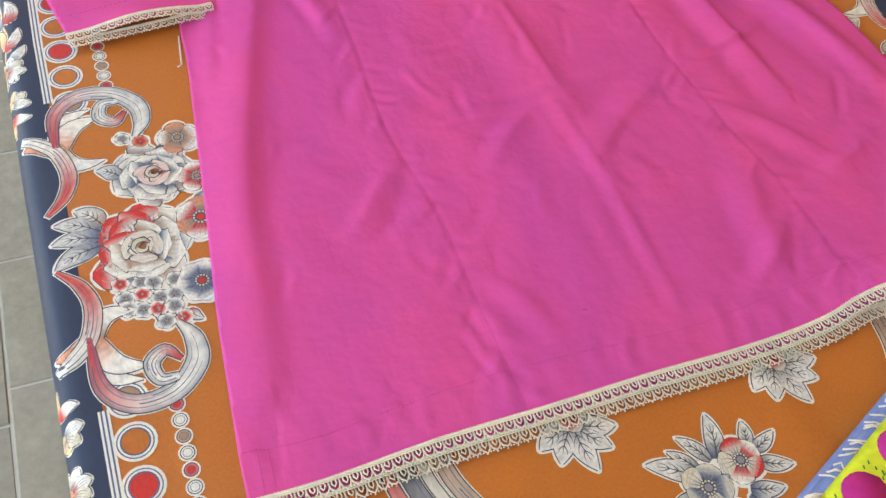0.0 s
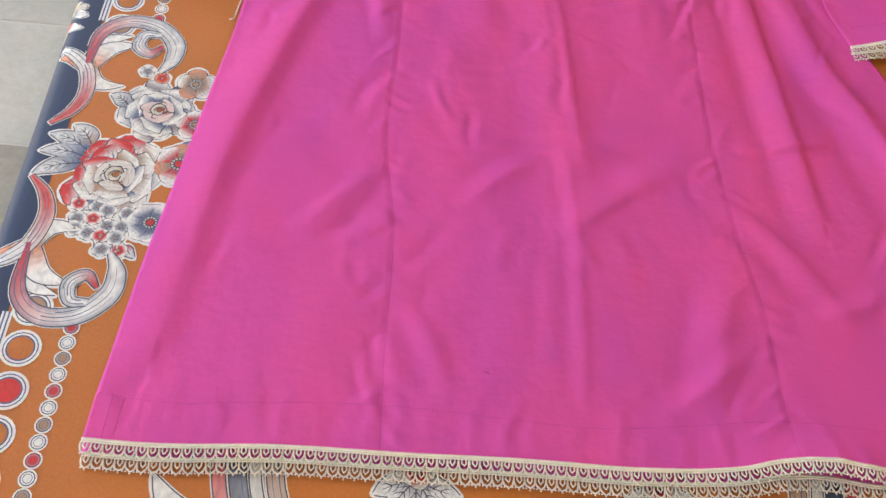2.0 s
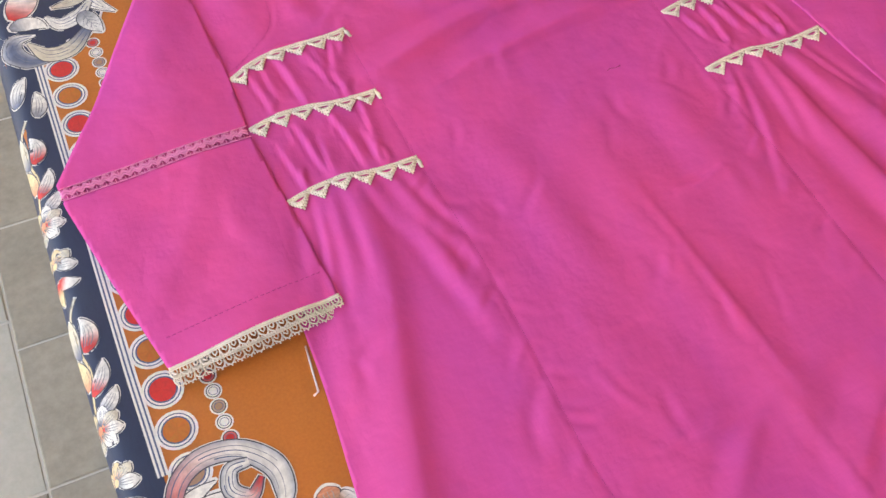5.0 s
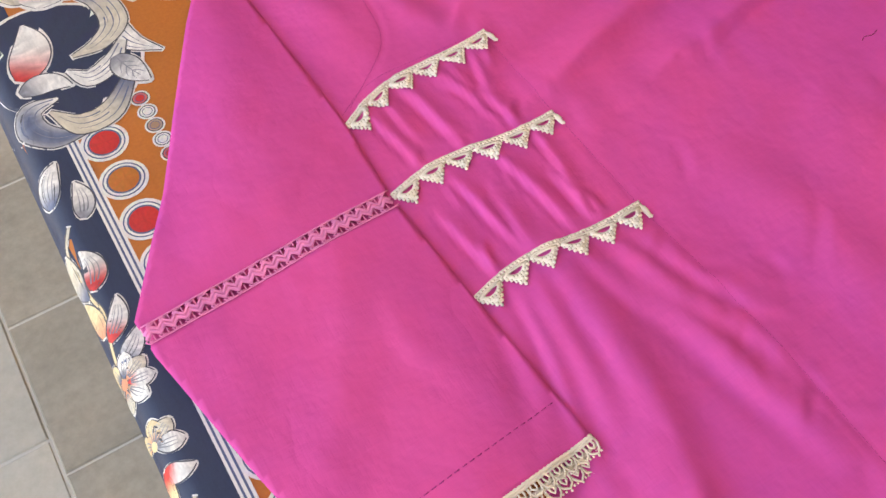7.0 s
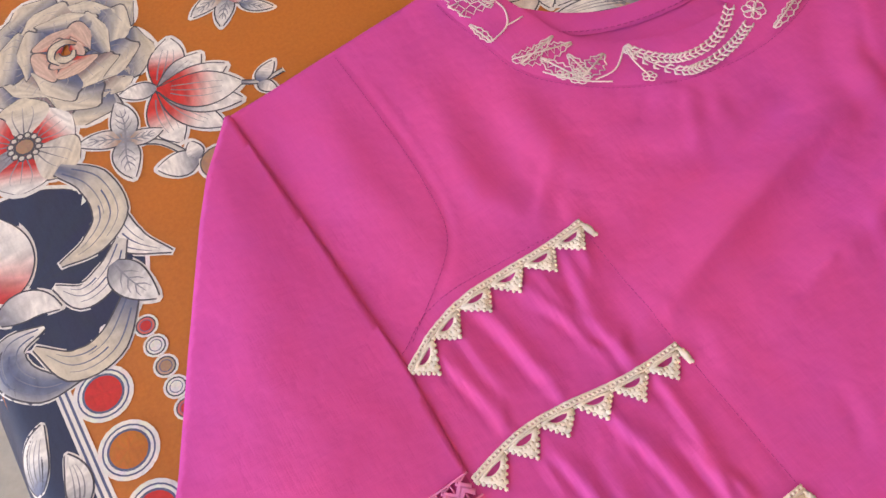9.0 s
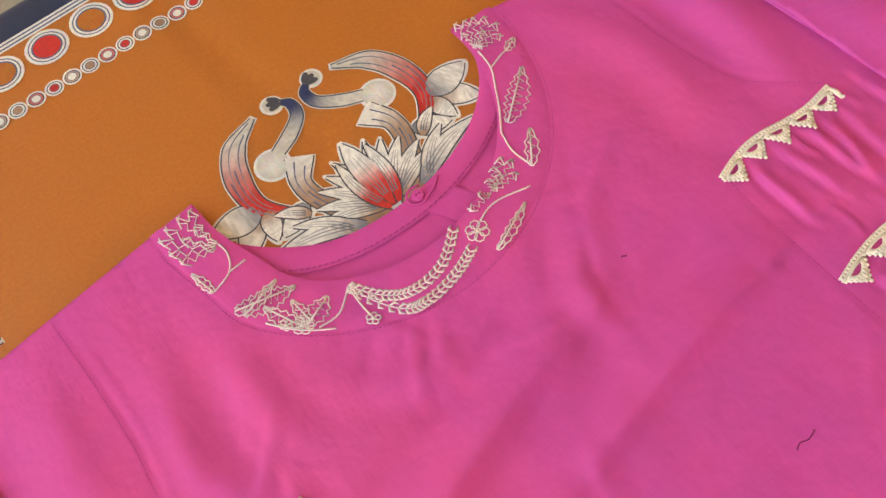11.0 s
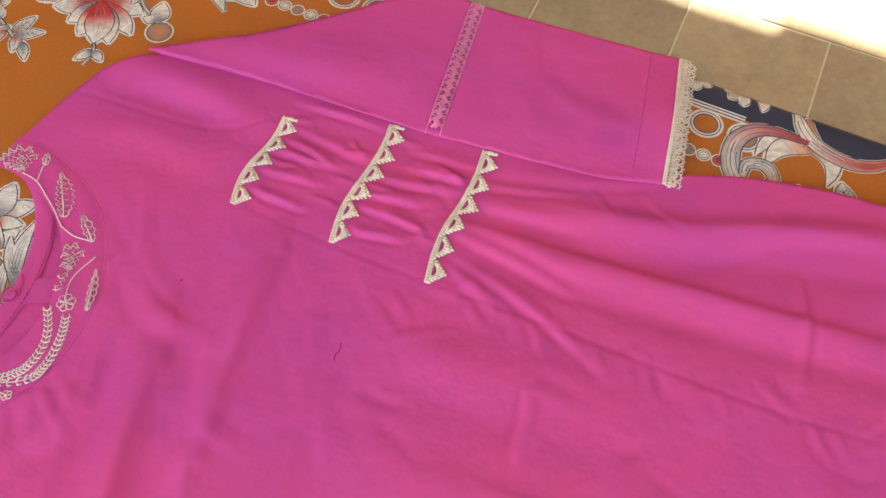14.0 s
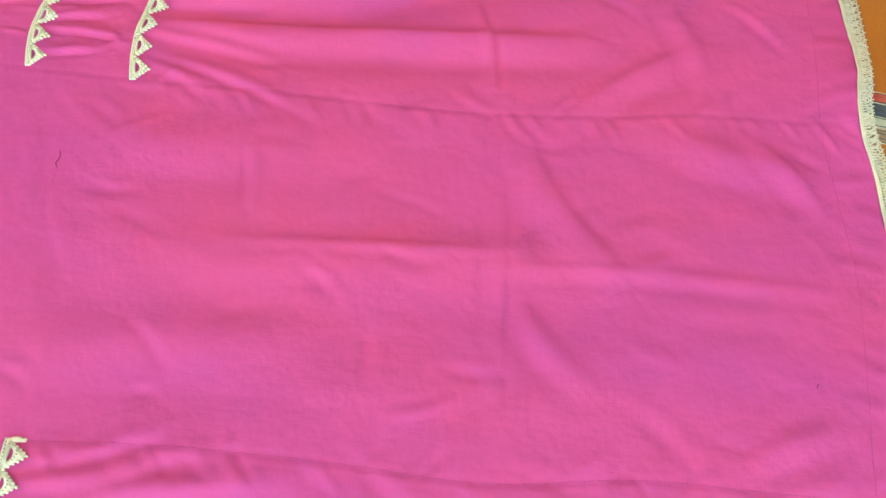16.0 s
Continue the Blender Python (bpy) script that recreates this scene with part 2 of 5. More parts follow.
ROOF_Z = 1.95
# roof edge placed so its shadow ends at x = 1.16 on the floor
EDGE_X = 1.16 + (ROOF_Z - FLOOR) / math.tan(radians(SUN_EL)) * math.sin(radians(SUN_AZ))
# unseen ceiling: keeps the sun off the table, its extent tunes the skylight
slab("ceiling", -0.95, -2.4, ROOF_Z, EDGE_X, 3.0, ROOF_Z + 0.15, BOUNCE_CREAM, "unseen cream veranda ceiling that shades the table", "ceiling")
# unseen walls, added to block sky on three sides and bounce warm light
slab("unseen_wall_south", -1.5, -2.6, FLOOR, EDGE_X, -2.4, ROOF_Z, BOUNCE_TERRACOTTA, "unseen terracotta wall added to block the southern sky", "wall")
# the shadow of this added wall ends the sunlit floor strip
slab("unseen_wall_east", 4.45, -6.0, FLOOR, 4.65, 6.0, FLOOR + 2.78, BOUNCE_TERRACOTTA, "unseen terracotta wall added to block eastern sky and bound the sun strip", "wall")
slab("unseen_wall_north", -1.5, 3.0, FLOOR, EDGE_X, 3.2, ROOF_Z, BOUNCE_TERRACOTTA, "unseen terracotta wall added to block the northern sky", "wall")
# unseen lip, added to step the shadow edge of the sunlit strip
slab("unseen_shade_lip", EDGE_X, -2.4, ROOF_Z, EDGE_X + 0.035, 0.36, ROOF_Z + 0.12, BOUNCE_CREAM, "unseen cream lip added to step the sun strip's edge", "ceiling")


# ---- table and cloth ----
CX, HALF, ARC = -0.0085, 0.4445, 0.017  # middle, flat half width and edge rounding of the cloth
TOP_Y, LOW_Y = 0.600, -1.30
table = tagged(new("dining_table"), "wooden table hidden under an orange printed cloth", "table")
part("tabletop", box_bm(CX - HALF + 0.028, LOW_Y - 0.005, -0.045, CX + HALF - 0.022, TOP_Y + 0.005, -0.006, 0.006), WOOD, table)
for sx in (-1, 1):
    for yy in (LOW_Y + 0.08, TOP_Y - 0.08):
        part("leg", box_bm(CX + sx * (HALF - 0.06) - 0.035, yy - 0.035, FLOOR, CX + sx * (HALF - 0.06) + 0.035, yy + 0.035, -0.045, 0.006), WOOD, table)


def fold_over(d, flat):
    """Distance past the flat part -> (outward, downward)."""
    if d <= flat:
        return d, 0.0
    a = (d - flat) / ARC
    if a < math.pi / 2:
        return flat + ARC * math.sin(a), ARC * (1 - math.cos(a))
    return flat + ARC - 0.04 * (d - flat - ARC * math.pi / 2), ARC + (d - flat - ARC * math.pi / 2)


def ripple(u, v):
    """Slight unevenness of the cloth."""
    return 0.0006 * noise.noise((u * 9, v * 9, 1)) + 0.0005 * noise.noise((u * 30, v * 24, 4)) - 0.0011 * math.exp(-(((u + 0.02 + 0.1 * (v - 0.4)) / 0.013) ** 2)) - 0.0010 * math.exp(-(((v - 0.17) / 0.013) ** 2)) + 0.0012 * math.exp(-(((u - 0.03 + 0.06 * v) / 0.014) ** 2)) * (v < -0.4)


def cloth(u, v, lift=0.0):
    u = CX + (u - CX) * (1 - 0.022 * min(1.0, max(0.0, (-0.10 - v) / 0.5)))
    dx = abs(u - CX)
    taper = min(1.0, max(0.0, (-0.05 - v) / 0.5))
    ox, zx = fold_over(dx, HALF - (0.013 if u < CX else 0.005) * taper)
    mid = (TOP_Y + LOW_Y) / 2
    oy, zy = fold_over(abs(v - mid), (TOP_Y - LOW_Y) / 2)
    sx, sy = (1 if u > CX else -1), (1 if v > mid else -1)
    nx = sx * min(1, zx / ARC)
    nz = 1 - min(1, zx / ARC) * 0.9
    ny = sy * min(1, zy / ARC)
    return (CX + sx * ox + nx * lift, mid + sy * oy + ny * lift, -zx - zy + nz * lift + (ripple(u, v) if zx + zy < 0.002 else 0))


tablecloth = tagged(new("tablecloth"), "orange printed tablecloth with navy floral border", "tablecloth")


def axis(lo, hi, flat_lo, flat_hi, step):
    a = list(np.arange(flat_lo, flat_hi, step)) + [flat_hi]
    edge = [ARC * t for t in (0.26, 0.52, 0.78, 1.05, 1.31, 1.571)]
    return [lo] + [flat_lo - e for e in reversed(edge)] + a + [flat_hi + e for e in edge] + [hi]


us = axis(CX - 0.56, CX + 0.56, CX - HALF, CX + HALF, 0.008)
vs = axis(LOW_Y - 0.12, TOP_Y + 0.12, LOW_Y, TOP_Y, 0.008)
cv = [cloth(u, w) for w in vs for u in us]
cf = [(j * len(us) + i, j * len(us) + i + 1, (j + 1) * len(us) + i + 1, (j + 1) * len(us) + i) for j in range(len(vs) - 1) for i in range(len(us) - 1)]
mesh_object("cloth_field", cv, cf, TABLE_CLOTH, tablecloth, "orange woven cotton ground")

WHITE, PALE, GREY, DARK = (0.76, 0.74, 0.66), (0.58, 0.56, 0.48), (0.24, 0.25, 0.27), (0.07, 0.07, 0.08)
NAVY, RED, TAN, ORANGE, STEEL = (0.022, 0.036, 0.075), (0.62, 0.035, 0.03), (0.40, 0.23, 0.14), (0.52, 0.155, 0.027), (0.09, 0.12, 0.20)
PEACH, CREAMY = (0.66, 0.27, 0.15), (0.62, 0.56, 0.42)


def mixc(a, b_, t):
    return tuple(x + (y - x) * t for x, y in zip(a, b_))


class Ink:
    """Printed shapes laid on the cloth, in cloth coordinates."""

    def __init__(self, mx=False, my=None):
        self.v, self.f, self.c, self.mx, self.my, self.dx, self.solo = [], [], [], mx, my, 0.0, False
        self.base, self.pieces = (self.v, self.f, self.c), []

    def grid(self, rows, cols, layer):
        s, w = len(self.v), len(rows[0])
        for r, cr in zip(rows, cols):
            for q, cc in zip(r, cr):
                u = 2 * CX - q[0] - self.dx if self.mx else q[0] + self.dx
                w_ = 2 * self.my - q[1] if self.my is not None else q[1]
                self.v.append(cloth(u, w_, 0.0004 + layer * 0.00005))
                self.c.append(cc)
        flip = self.mx != (self.my is not None)
        for j in range(len(rows) - 1):
            for i in range(w - 1):
                q = (s + j * w + i, s + j * w + i + 1, s + (j + 1) * w + i + 1, s + (j + 1) * w + i)
                self.f.append(q[::-1] if flip else q)

    def piece(self, name):
        """What follows goes into a part of its own, until base_piece()."""
        self.v, self.f, self.c = [], [], []
        self.pieces.append((name, self.v, self.f, self.c))

    def base_piece(self):
        self.v, self.f, self.c = self.base

    def ribbon(self, pts, half, c0, c1, layer, streak=0.0, edge=None, lead=0.0, span=1.0):
        p = np.array(pts, float)
        tan = np.gradient(p, axis=0)
        tan /= np.linalg.norm(tan, axis=1)[:, None] + 1e-9
        nor = np.stack([tan[:, 1], -tan[:, 0]], 1)
        rows, cols = [], []
        for i in range(len(p)):
            t = i / (len(p) - 1)
            rows.append([p[i] - nor[i] * half[i] * s for s in (1, 0.5, 0, -0.5, -1)])
            q = min(1.0, max(0.0, (t - lead) / span))
            base = mixc(c0, c1, q * q * (3 - 2 * q))
            cr = []
            for k, s in enumerate((1, 0.5, 0, 0.5, 1)):
                cc = base if edge is None else mixc(base, edge, 0.55 * s * s)
                g = 1 + streak * (random.random() - 0.5) * 2
                cr.append(tuple(min(1, x * g) for x in cc))
            cols.append(cr)
        self.grid(rows, cols, layer)

    def stroke(self, ctrl, widths, c0, c1, layer=3, halo=0.0018, line=0.0010, edge=None, n=None, lead=0.0, span=0.4):
        n = n or max(8, 5 * len(ctrl))
        p = spline(ctrl, n)
        w = np.interp(np.linspace(0, 1, n), np.linspace(0, 1, len(widths)), widths)
        ext = np.vstack([p[0] - (p[1] - p[0]) * 0.3, p[1:-1], p[-1] + (p[-1] - p[-2]) * 0.3])
        if halo:
            self.ribbon(ext, w + halo, WHITE, WHITE, 1)
        if halo:
            self.piece("printed_stroke")
        if line:
            self.ribbon(p, w + line, DARK, DARK, layer)
        self.ribbon(p, w, c0, c1, layer + 0.6, 0.18, edge, lead, span)
        if halo and max(widths) > 0.0055:
            tan = np.gradient(p, axis=0)
            nor = np.stack([tan[:, 1], -tan[:, 0]], 1) / (np.linalg.norm(tan, axis=1)[:, None] + 1e-9)
            for q, a, z in ((-0.45, 0.1, 0.7), (0.0, 0.35, 0.9), (0.4, 0.05, 0.55), (0.6, 0.4, 0.85)):
                i, j = int(a * n), max(int(a * n) + 3, int(z * n))
                self.ribbon(p[i:j] + nor[i:j] * (w[i:j] * q)[:, None], np.linspace(0.0005, 0.0002, len(p[i:j])), STEEL, GREY, layer + 0.9)
        self.base_piece()

    def petal(self, base, tip, w, c0, c1, layer=4, bend=0.0, halo=0.0018, line=0.0010, edge=None, blunt=0.75, vein=None, lead=0.0, span=0.62, hairs=(), frill=0.0):
        if vein:
            c1, w = mixc(c1, (0.40, 0.43, 0.46), 0.22), 0.88 * w
        base, tip = np.array(base, float), np.array(tip, float)
        d = tip - base
        ln = np.linalg.norm(d)
        nor = np.array([d[1], -d[0]]) / (ln + 1e-9)
        n = 19
        t = np.linspace(0, 1, n)
        p = base + np.outer(t, d) + np.outer(np.sin(math.pi * t) * bend * ln, nor)
        prof = np.sin(math.pi * np.clip(t, 0.02, 0.985) ** blunt) ** 0.75 * w
        if frill:
            prof = prof * (1 + frill * np.sin(t * 21 + frill * 90) * t)
        if self.solo:
            self.piece("printed_petal")
        if halo:
            th = np.linspace(0, 1, 15)
            e = base - d / ln * halo * 1.2 + np.outer(th, d * (1 + 2.6 * halo / ln)) + np.outer(np.sin(math.pi * th) * bend * ln, nor)
            self.ribbon(e, np.sin(math.pi * np.clip(th, 0.01, 0.99) ** blunt) ** 0.55 * (w + halo), WHITE, WHITE, 1)
        if ln > 0.012 and not self.solo:
            self.piece("printed_petal")
        if line:
            self.ribbon(p, prof + line, DARK, DARK, layer)
        self.ribbon(p, prof, c0, c1, layer + 0.6, 0.22, edge, lead, span)
        for q in hairs:
            a, z = (3, 15) if abs(q) < 0.5 else (7, 17)
            self.ribbon(p[a:z] + np.outer(prof[a:z] * q, nor), np.linspace(0.0005, 0.00018, z - a), mixc(DARK, GREY, 0.45 + 0.5 * abs(q)), mixc(GREY, PALE, 0.4), layer + 0.9)
        if vein:
            self.ribbon(p[:15], np.linspace(0.0007, 0.0002, 15), vein, vein, layer + 1.1)
            if ln > 0.02:
                for i in (4, 7, 10):
                    for sgn in (-1, 1):
                        self.ribbon([p[i], p[i + 2] + nor * sgn * prof[i + 2] * 0.42, p[i + 4] + nor * sgn * prof[i + 4] * 0.66], [0.0005, 0.0004, 0.0001], vein, GREY, layer + 1.1)
        self.base_piece()

    def disc(self, x, y, r, c, layer, n=22, c_mid=None, ry=1.0):
        rows, cols = [], []
        for q in (0.0, 0.6, 1.0):
            rows.append([(x + r * q * math.cos(2 * math.pi * i / n), y + r * ry * q * math.sin(2 * math.pi * i / n)) for i in range(n + 1)])
            cc = mixc(c_mid, c, q) if c_mid else c
            cols.append([tuple(k * (0.9 + 0.2 * random.random()) for k in cc) for i in range(n + 1)])
        self.grid(rows[::-1], cols[::-1], layer)

    def ringset(self, x, y, r, heart):
        for k, (q, c) in enumerate(((1.0, WHITE), (0.86, STEEL), (0.80, WHITE), (0.70, STEEL), (0.62, heart))):
            self.disc(x, y, r * q, c, 2 + k * 0.7)

    def blossom(self, x, y, r, k, c0, c1, layer=4, spin=0.0, wide=0.46, heart=TAN, ring=True):
        """An open flower seen from above, with k petals round a dark-ringed heart."""
        for i in range(k):
            a = spin + 2 * math.pi * i / k + random.uniform(-0.1, 0.1)
            rr = r * random.uniform(0.9, 1.08)
            cc0, cc1 = (c0[i % len(c0)], c1[i % len(c1)])
            self.petal((x + 0.12 * r * math.cos(a), y + 0.12 * r * math.sin(a)), (x + rr * math.cos(a), y + rr * math.sin(a)), r * wide, cc0, cc1, layer + 0.25 * (i % 3), blunt=1.5, lead=0.3, span=0.55, hairs=(-0.4, 0.0, 0.4) if r > 0.015 else ())
        if ring:
            for i in range(12):
                a = 2 * math.pi * i / 12
                self.disc(x + r * 0.24 * math.cos(a), y + r * 0.24 * math.sin(a), r * 0.075, DARK, layer + 2.2, 8)
                self.disc(x + r * 0.24 * math.cos(a), y + r * 0.24 * math.sin(a), r * 0.045, PALE, layer + 2.6, 8)
            self.disc(x, y, r * 0.19, DARK, layer + 2.6, 12)
        self.disc(x, y, r * 0.15, heart, layer + 3.0, 12)

    def rose(self, x, y, r, outer, inner, heart, spin=0.0, blush=None):
        """A full rose: frilled petals in rings, tipped with blush towards one side, round a folded heart."""
        for ring, (k, q, w) in enumerate(((9, 1.0, 0.36), (7, 0.80, 0.38), (5, 0.58, 0.36), (4, 0.38, 0.26), (3, 0.22, 0.17))):
            for i in range(k):
                a = spin + ring * 0.5 + 2 * math.pi * i / k + random.uniform(-0.12, 0.12)
                rr = r * q * random.uniform(0.92, 1.08)
                light = mixc(outer, PALE, 0.3 * random.random())
                side = math.cos(a - 2.5)
                if ring >= 3:
                    deep, tip, lead = mixc(heart, TAN, 0.5 * (i % 2)), mixc(light, heart, 0.25), 0.15
                elif blush is not None and side > (0.2 if ring < 2 else 0.75):
                    deep, tip, lead = light, blush, 0.46
                else:
                    deep, tip, lead = (STEEL if (i + ring) % 3 == 0 else mixc(inner, TAN, 0.5 * (i % 2))), light, 0.42 if ring else 0.55
                s = r * q * 0.25
                self.petal((x + s * math.cos(a + 0.3), y + s * math.sin(a + 0.3)), (x + rr * math.cos(a), y + rr * math.sin(a)), r * w, deep, tip, 3 + ring * 1.8 + 0.2 * (i % 3), random.uniform(-0.16, 0.16), blunt=1.6, halo=0.0016 if ring == 0 else 0, lead=lead, span=0.40, line=0.0012, hairs=(-0.7, -0.4, -0.1, 0.2, 0.5, 0.75) if ring < 2 else ((-0.4, 0.0, 0.4) if ring == 2 else ()), frill=0.12 if ring < 3 else 0.0)
        for rr, a0 in ((0.17, 0.4), (0.10, 2.6)):
            self.stroke([(x + r * rr * math.cos(a0 + t), y + r * rr * math.sin(a0 + t)) for t in (0, 0.9, 1.8, 2.7, 3.6)], [r * 0.012, r * 0.04, r * 0.045, r * 0.03, r * 0.01], TAN, CREAMY, 13, 0)

    def make(self, name, label=""):
        ob = mesh_object(name, *self.base[:2], INK, tablecloth, label, True, self.base[2])
        for nm, v_, f_, c_ in self.pieces:
            mesh_object(nm, v_, f_, INK, ob, "", True, c_)
        return ob


# navy border bands with a triple line along the inside
STRIPE = 0.4245  # distance of the line from the middle
for mx in (False, True):
    k = Ink(mx)
    ys = np.linspace(LOW_Y + 0.03, TOP_Y - 0.024, 120)
    xs = [CX - STRIPE - e for e in (0.0, 0.012, 0.02, 0.024, 0.028, 0.032, 0.036, 0.042, 0.06, 0.09)]
    k.grid([[(x, y) for x in xs] for y in ys], [[NAVY] * len(xs) for y in ys], 0.2)
    k.make("border_band", "navy printed border band")
    for y0, y1 in ((-0.185, 0.25), (LOW_Y + 0.1, -0.51)):
        k = Ink(mx)
        for off, hw, c in ((0.0, 0.0042, WHITE), (-0.0018, 0.0007, STEEL), (0.0016, 0.0007, STEEL)):
            k.ribbon([(CX - STRIPE + off, y) for y in np.linspace(y0, y1, 30)], [hw] * 30, c, c, 1.6 if hw > 0.001 else 2.2)
        k.make("border_line", "white and blue printed line")
k = Ink()
xs = np.linspace(CX - STRIPE - 0.02, CX + STRIPE + 0.02, 100)
ys = [0.578 + e for e in (0.0, 0.012, 0.022, 0.026, 0.03, 0.034, 0.038, 0.044, 0.06, 0.09)]
k.grid([[(x, y) for x in xs] for y in ys], [[NAVY] * 100 for y in ys], 0.25)
k.make("border_band", "navy printed border band")
k = Ink()
for off, hw, c in ((0.0, 0.0042, WHITE), (-0.0018, 0.0007, STEEL), (0.0016, 0.0007, STEEL)):
    k.ribbon([(x, 0.577 + off) for x in np.linspace(-0.31, 0.3, 30)], [hw] * 30, c, c, 1.6 if hw > 0.001 else 2.2)
k.make("border_line", "white and blue printed line")

# rows of rings and beads
MID_Y = -0.3475  # the pattern mirrors about this line
BEAD = (RED, WHITE, TAN, WHITE)
for mx in (False, True):
    for my in (None, MID_Y):
        for i in range(13):
            k = Ink(mx, my)
            heart = RED if i % 2 == 0 and i < 12 else (TAN if i == 12 else ORANGE)
            k.ringset(-0.4145, 0.2365 - i * 0.0355, 0.0160, heart)
            k.make("printed_ring")
        for i in range(33):
            k = Ink(mx, my)
            y = 0.2600 - i * 0.0136
            for q, c in ((0.0069, WHITE), (0.0056, DARK), (0.0048, mixc(BEAD[i % 4], WHITE, 0.15)), (0.0036, STEEL), (0.0031, BEAD[i % 4])):
                k.disc(-0.3805, y, q, c, 2 + (0.0069 - q) * 700, 14)
            k.make("printed_bead")
for i in range(15):
    k = Ink()
    k.ringset(CX - 7 * 0.0355 + i * 0.0355, 0.556, 0.0160, RED if i % 2 == 0 else ORANGE)
    k.make("printed_ring")
for i in range(39):
    k = Ink()
    x = -0.128 + (i - 9) * 0.0140
    for q, c in ((0.0069, WHITE), (0.0056, DARK), (0.0048, mixc(BEAD[i % 4], WHITE, 0.15)), (0.0036, STEEL), (0.0031, BEAD[(i + 3) % 4])):
        k.disc(x, 0.520, q, c, 2 + (0.0069 - q) * 700, 14)
    k.make("printed_bead")

# scrolls and bouquet half way along each side
for mx in (False, True):
    for my in (None, MID_Y):
        k = Ink(mx, my)
        k.stroke([(-0.434, -0.250), (-0.431, -0.205), (-0.410, -0.184), (-0.380, -0.186), (-0.359, -0.206), (-0.357, -0.228), (-0.366, -0.246)], [0.002, 0.006, 0.0075, 0.008, 0.0085, 0.007, 0.002], RED, WHITE, 6, edge=STEEL, span=0.55)
        k.stroke([(-0.374, -0.198), (-0.388, -0.199), (-0.392, -0.214), (-0.380, -0.223), (-0.369, -0.212)], [0.003, 0.005, 0.006, 0.005, 0.0015], WHITE, RED, 7, edge=STEEL, lead=0.5, span=0.5)
        k.petal((-0.428, -0.250), (-0.394, -0.214), 0.009, PEACH, WHITE, 5, -0.25)
        k.petal((-0.426, -0.240), (-0.400, -0.203), 0.007, GREY, WHITE, 4, -0.3)
        k.petal((-0.430, -0.238), (-0.395, -0.266), 0.008, TAN, WHITE, 5, 0.35)
        k.make("printed_scroll", "white, grey and red printed scrollwork")
        k = Ink(mx, my)
        k.stroke([(-0.462, -0.226), (-0.447, -0.234), (-0.433, -0.250), (-0.427, -0.277), (-0.434, -0.300), (-0.450, -0.318)], [0.003, 0.006, 0.0065, 0.0065, 0.005, 0.0015], WHITE, RED, 6, edge=PALE, lead=0.25, span=0.5)
        k.petal((-0.432, -0.252), (-0.462, -0.238), 0.008, WHITE, PEACH, 5, 0.2)
        k.make("printed_scroll", "white and red printed scroll on navy")
    k = Ink(mx)
    k.rose(-0.380, -0.370, 0.043, WHITE, TAN, TAN, blush=RED)
    k.make("printed_rose", "large white and red printed rose")
    k = Ink(mx)
    k.rose(-0.357, -0.293, 0.036, WHITE, STEEL, RED, 0.8)
    k.make("printed_rose", "white and slate printed rose with red heart")
    for x, y, r, kk, c0, c1 in ((-0.330, -0.257, 0.019, 5, (TAN,), (WHITE, PEACH)), (-0.322, -0.306, 0.017, 5, (RED,), (WHITE,)), (-0.328, -0.352, 0.024, 6, (RED, TAN), (WHITE, PEACH)), (-0.340, -0.416, 0.021, 7, (STEEL,), (WHITE,)), (-0.362, -0.253, 0.0075, 5, (RED,), (PEACH,)), (-0.377, -0.246, 0.007, 5, (GREY,), (WHITE,))):
        k = Ink(mx)
        k.blossom(x, y, r, kk, c0, c1, 5, 0.4, heart=RED if r > 0.02 else TAN, ring=r > 0.015)
        k.make("printed_blossom")
    k = Ink(mx)
    for i in range(16):
        x, y = -0.402 + 0.013 * (i % 4) + random.uniform(-0.003, 0.003), -0.404 - 0.0125 * (i // 4) + random.uniform(-0.003, 0.003) - 0.002 * (i % 4)
        if i < 12 or i % 4 > 1:
            k.blossom(x, y, 0.0078, 5, (RED if i % 5 == 0 else GREY,), (WHITE,), 4 + 0.3 * (i % 3), i * 0.7, ring=False)
    k.make("printed_blossom", "cluster of tiny white printed blossoms")
    k = Ink(mx)
    for base, tip, w, c in (((-0.408, -0.338), (-0.428, -0.318), 0.011, TAN), ((-0.410, -0.345), (-0.446, -0.330), 0.010, STEEL), ((-0.412, -0.352), (-0.450, -0.350), 0.009, STEEL), ((-0.412, -0.360), (-0.450, -0.376), 0.010, STEEL), ((-0.385, -0.290), (-0.404, -0.278), 0.009, GREY), ((-0.366, -0.430), (-0.362, -0.452), 0.006, GREY), ((-0.372, -0.428), (-0.378, -0.448), 0.005, GREY), ((-0.355, -0.440), (-0.346, -0.452), 0.005, RED), ((-0.330, -0.330), (-0.312, -0.335), 0.01, STEEL)):
        k.petal(base, tip, w, c, WHITE, 4, 0.1, edge=GREY, vein=DARK)
    k.make("printed_leaves", "white and slate printed leaves")

# flower chain on the border
STRAW = (0.70, 0.55, 0.30)


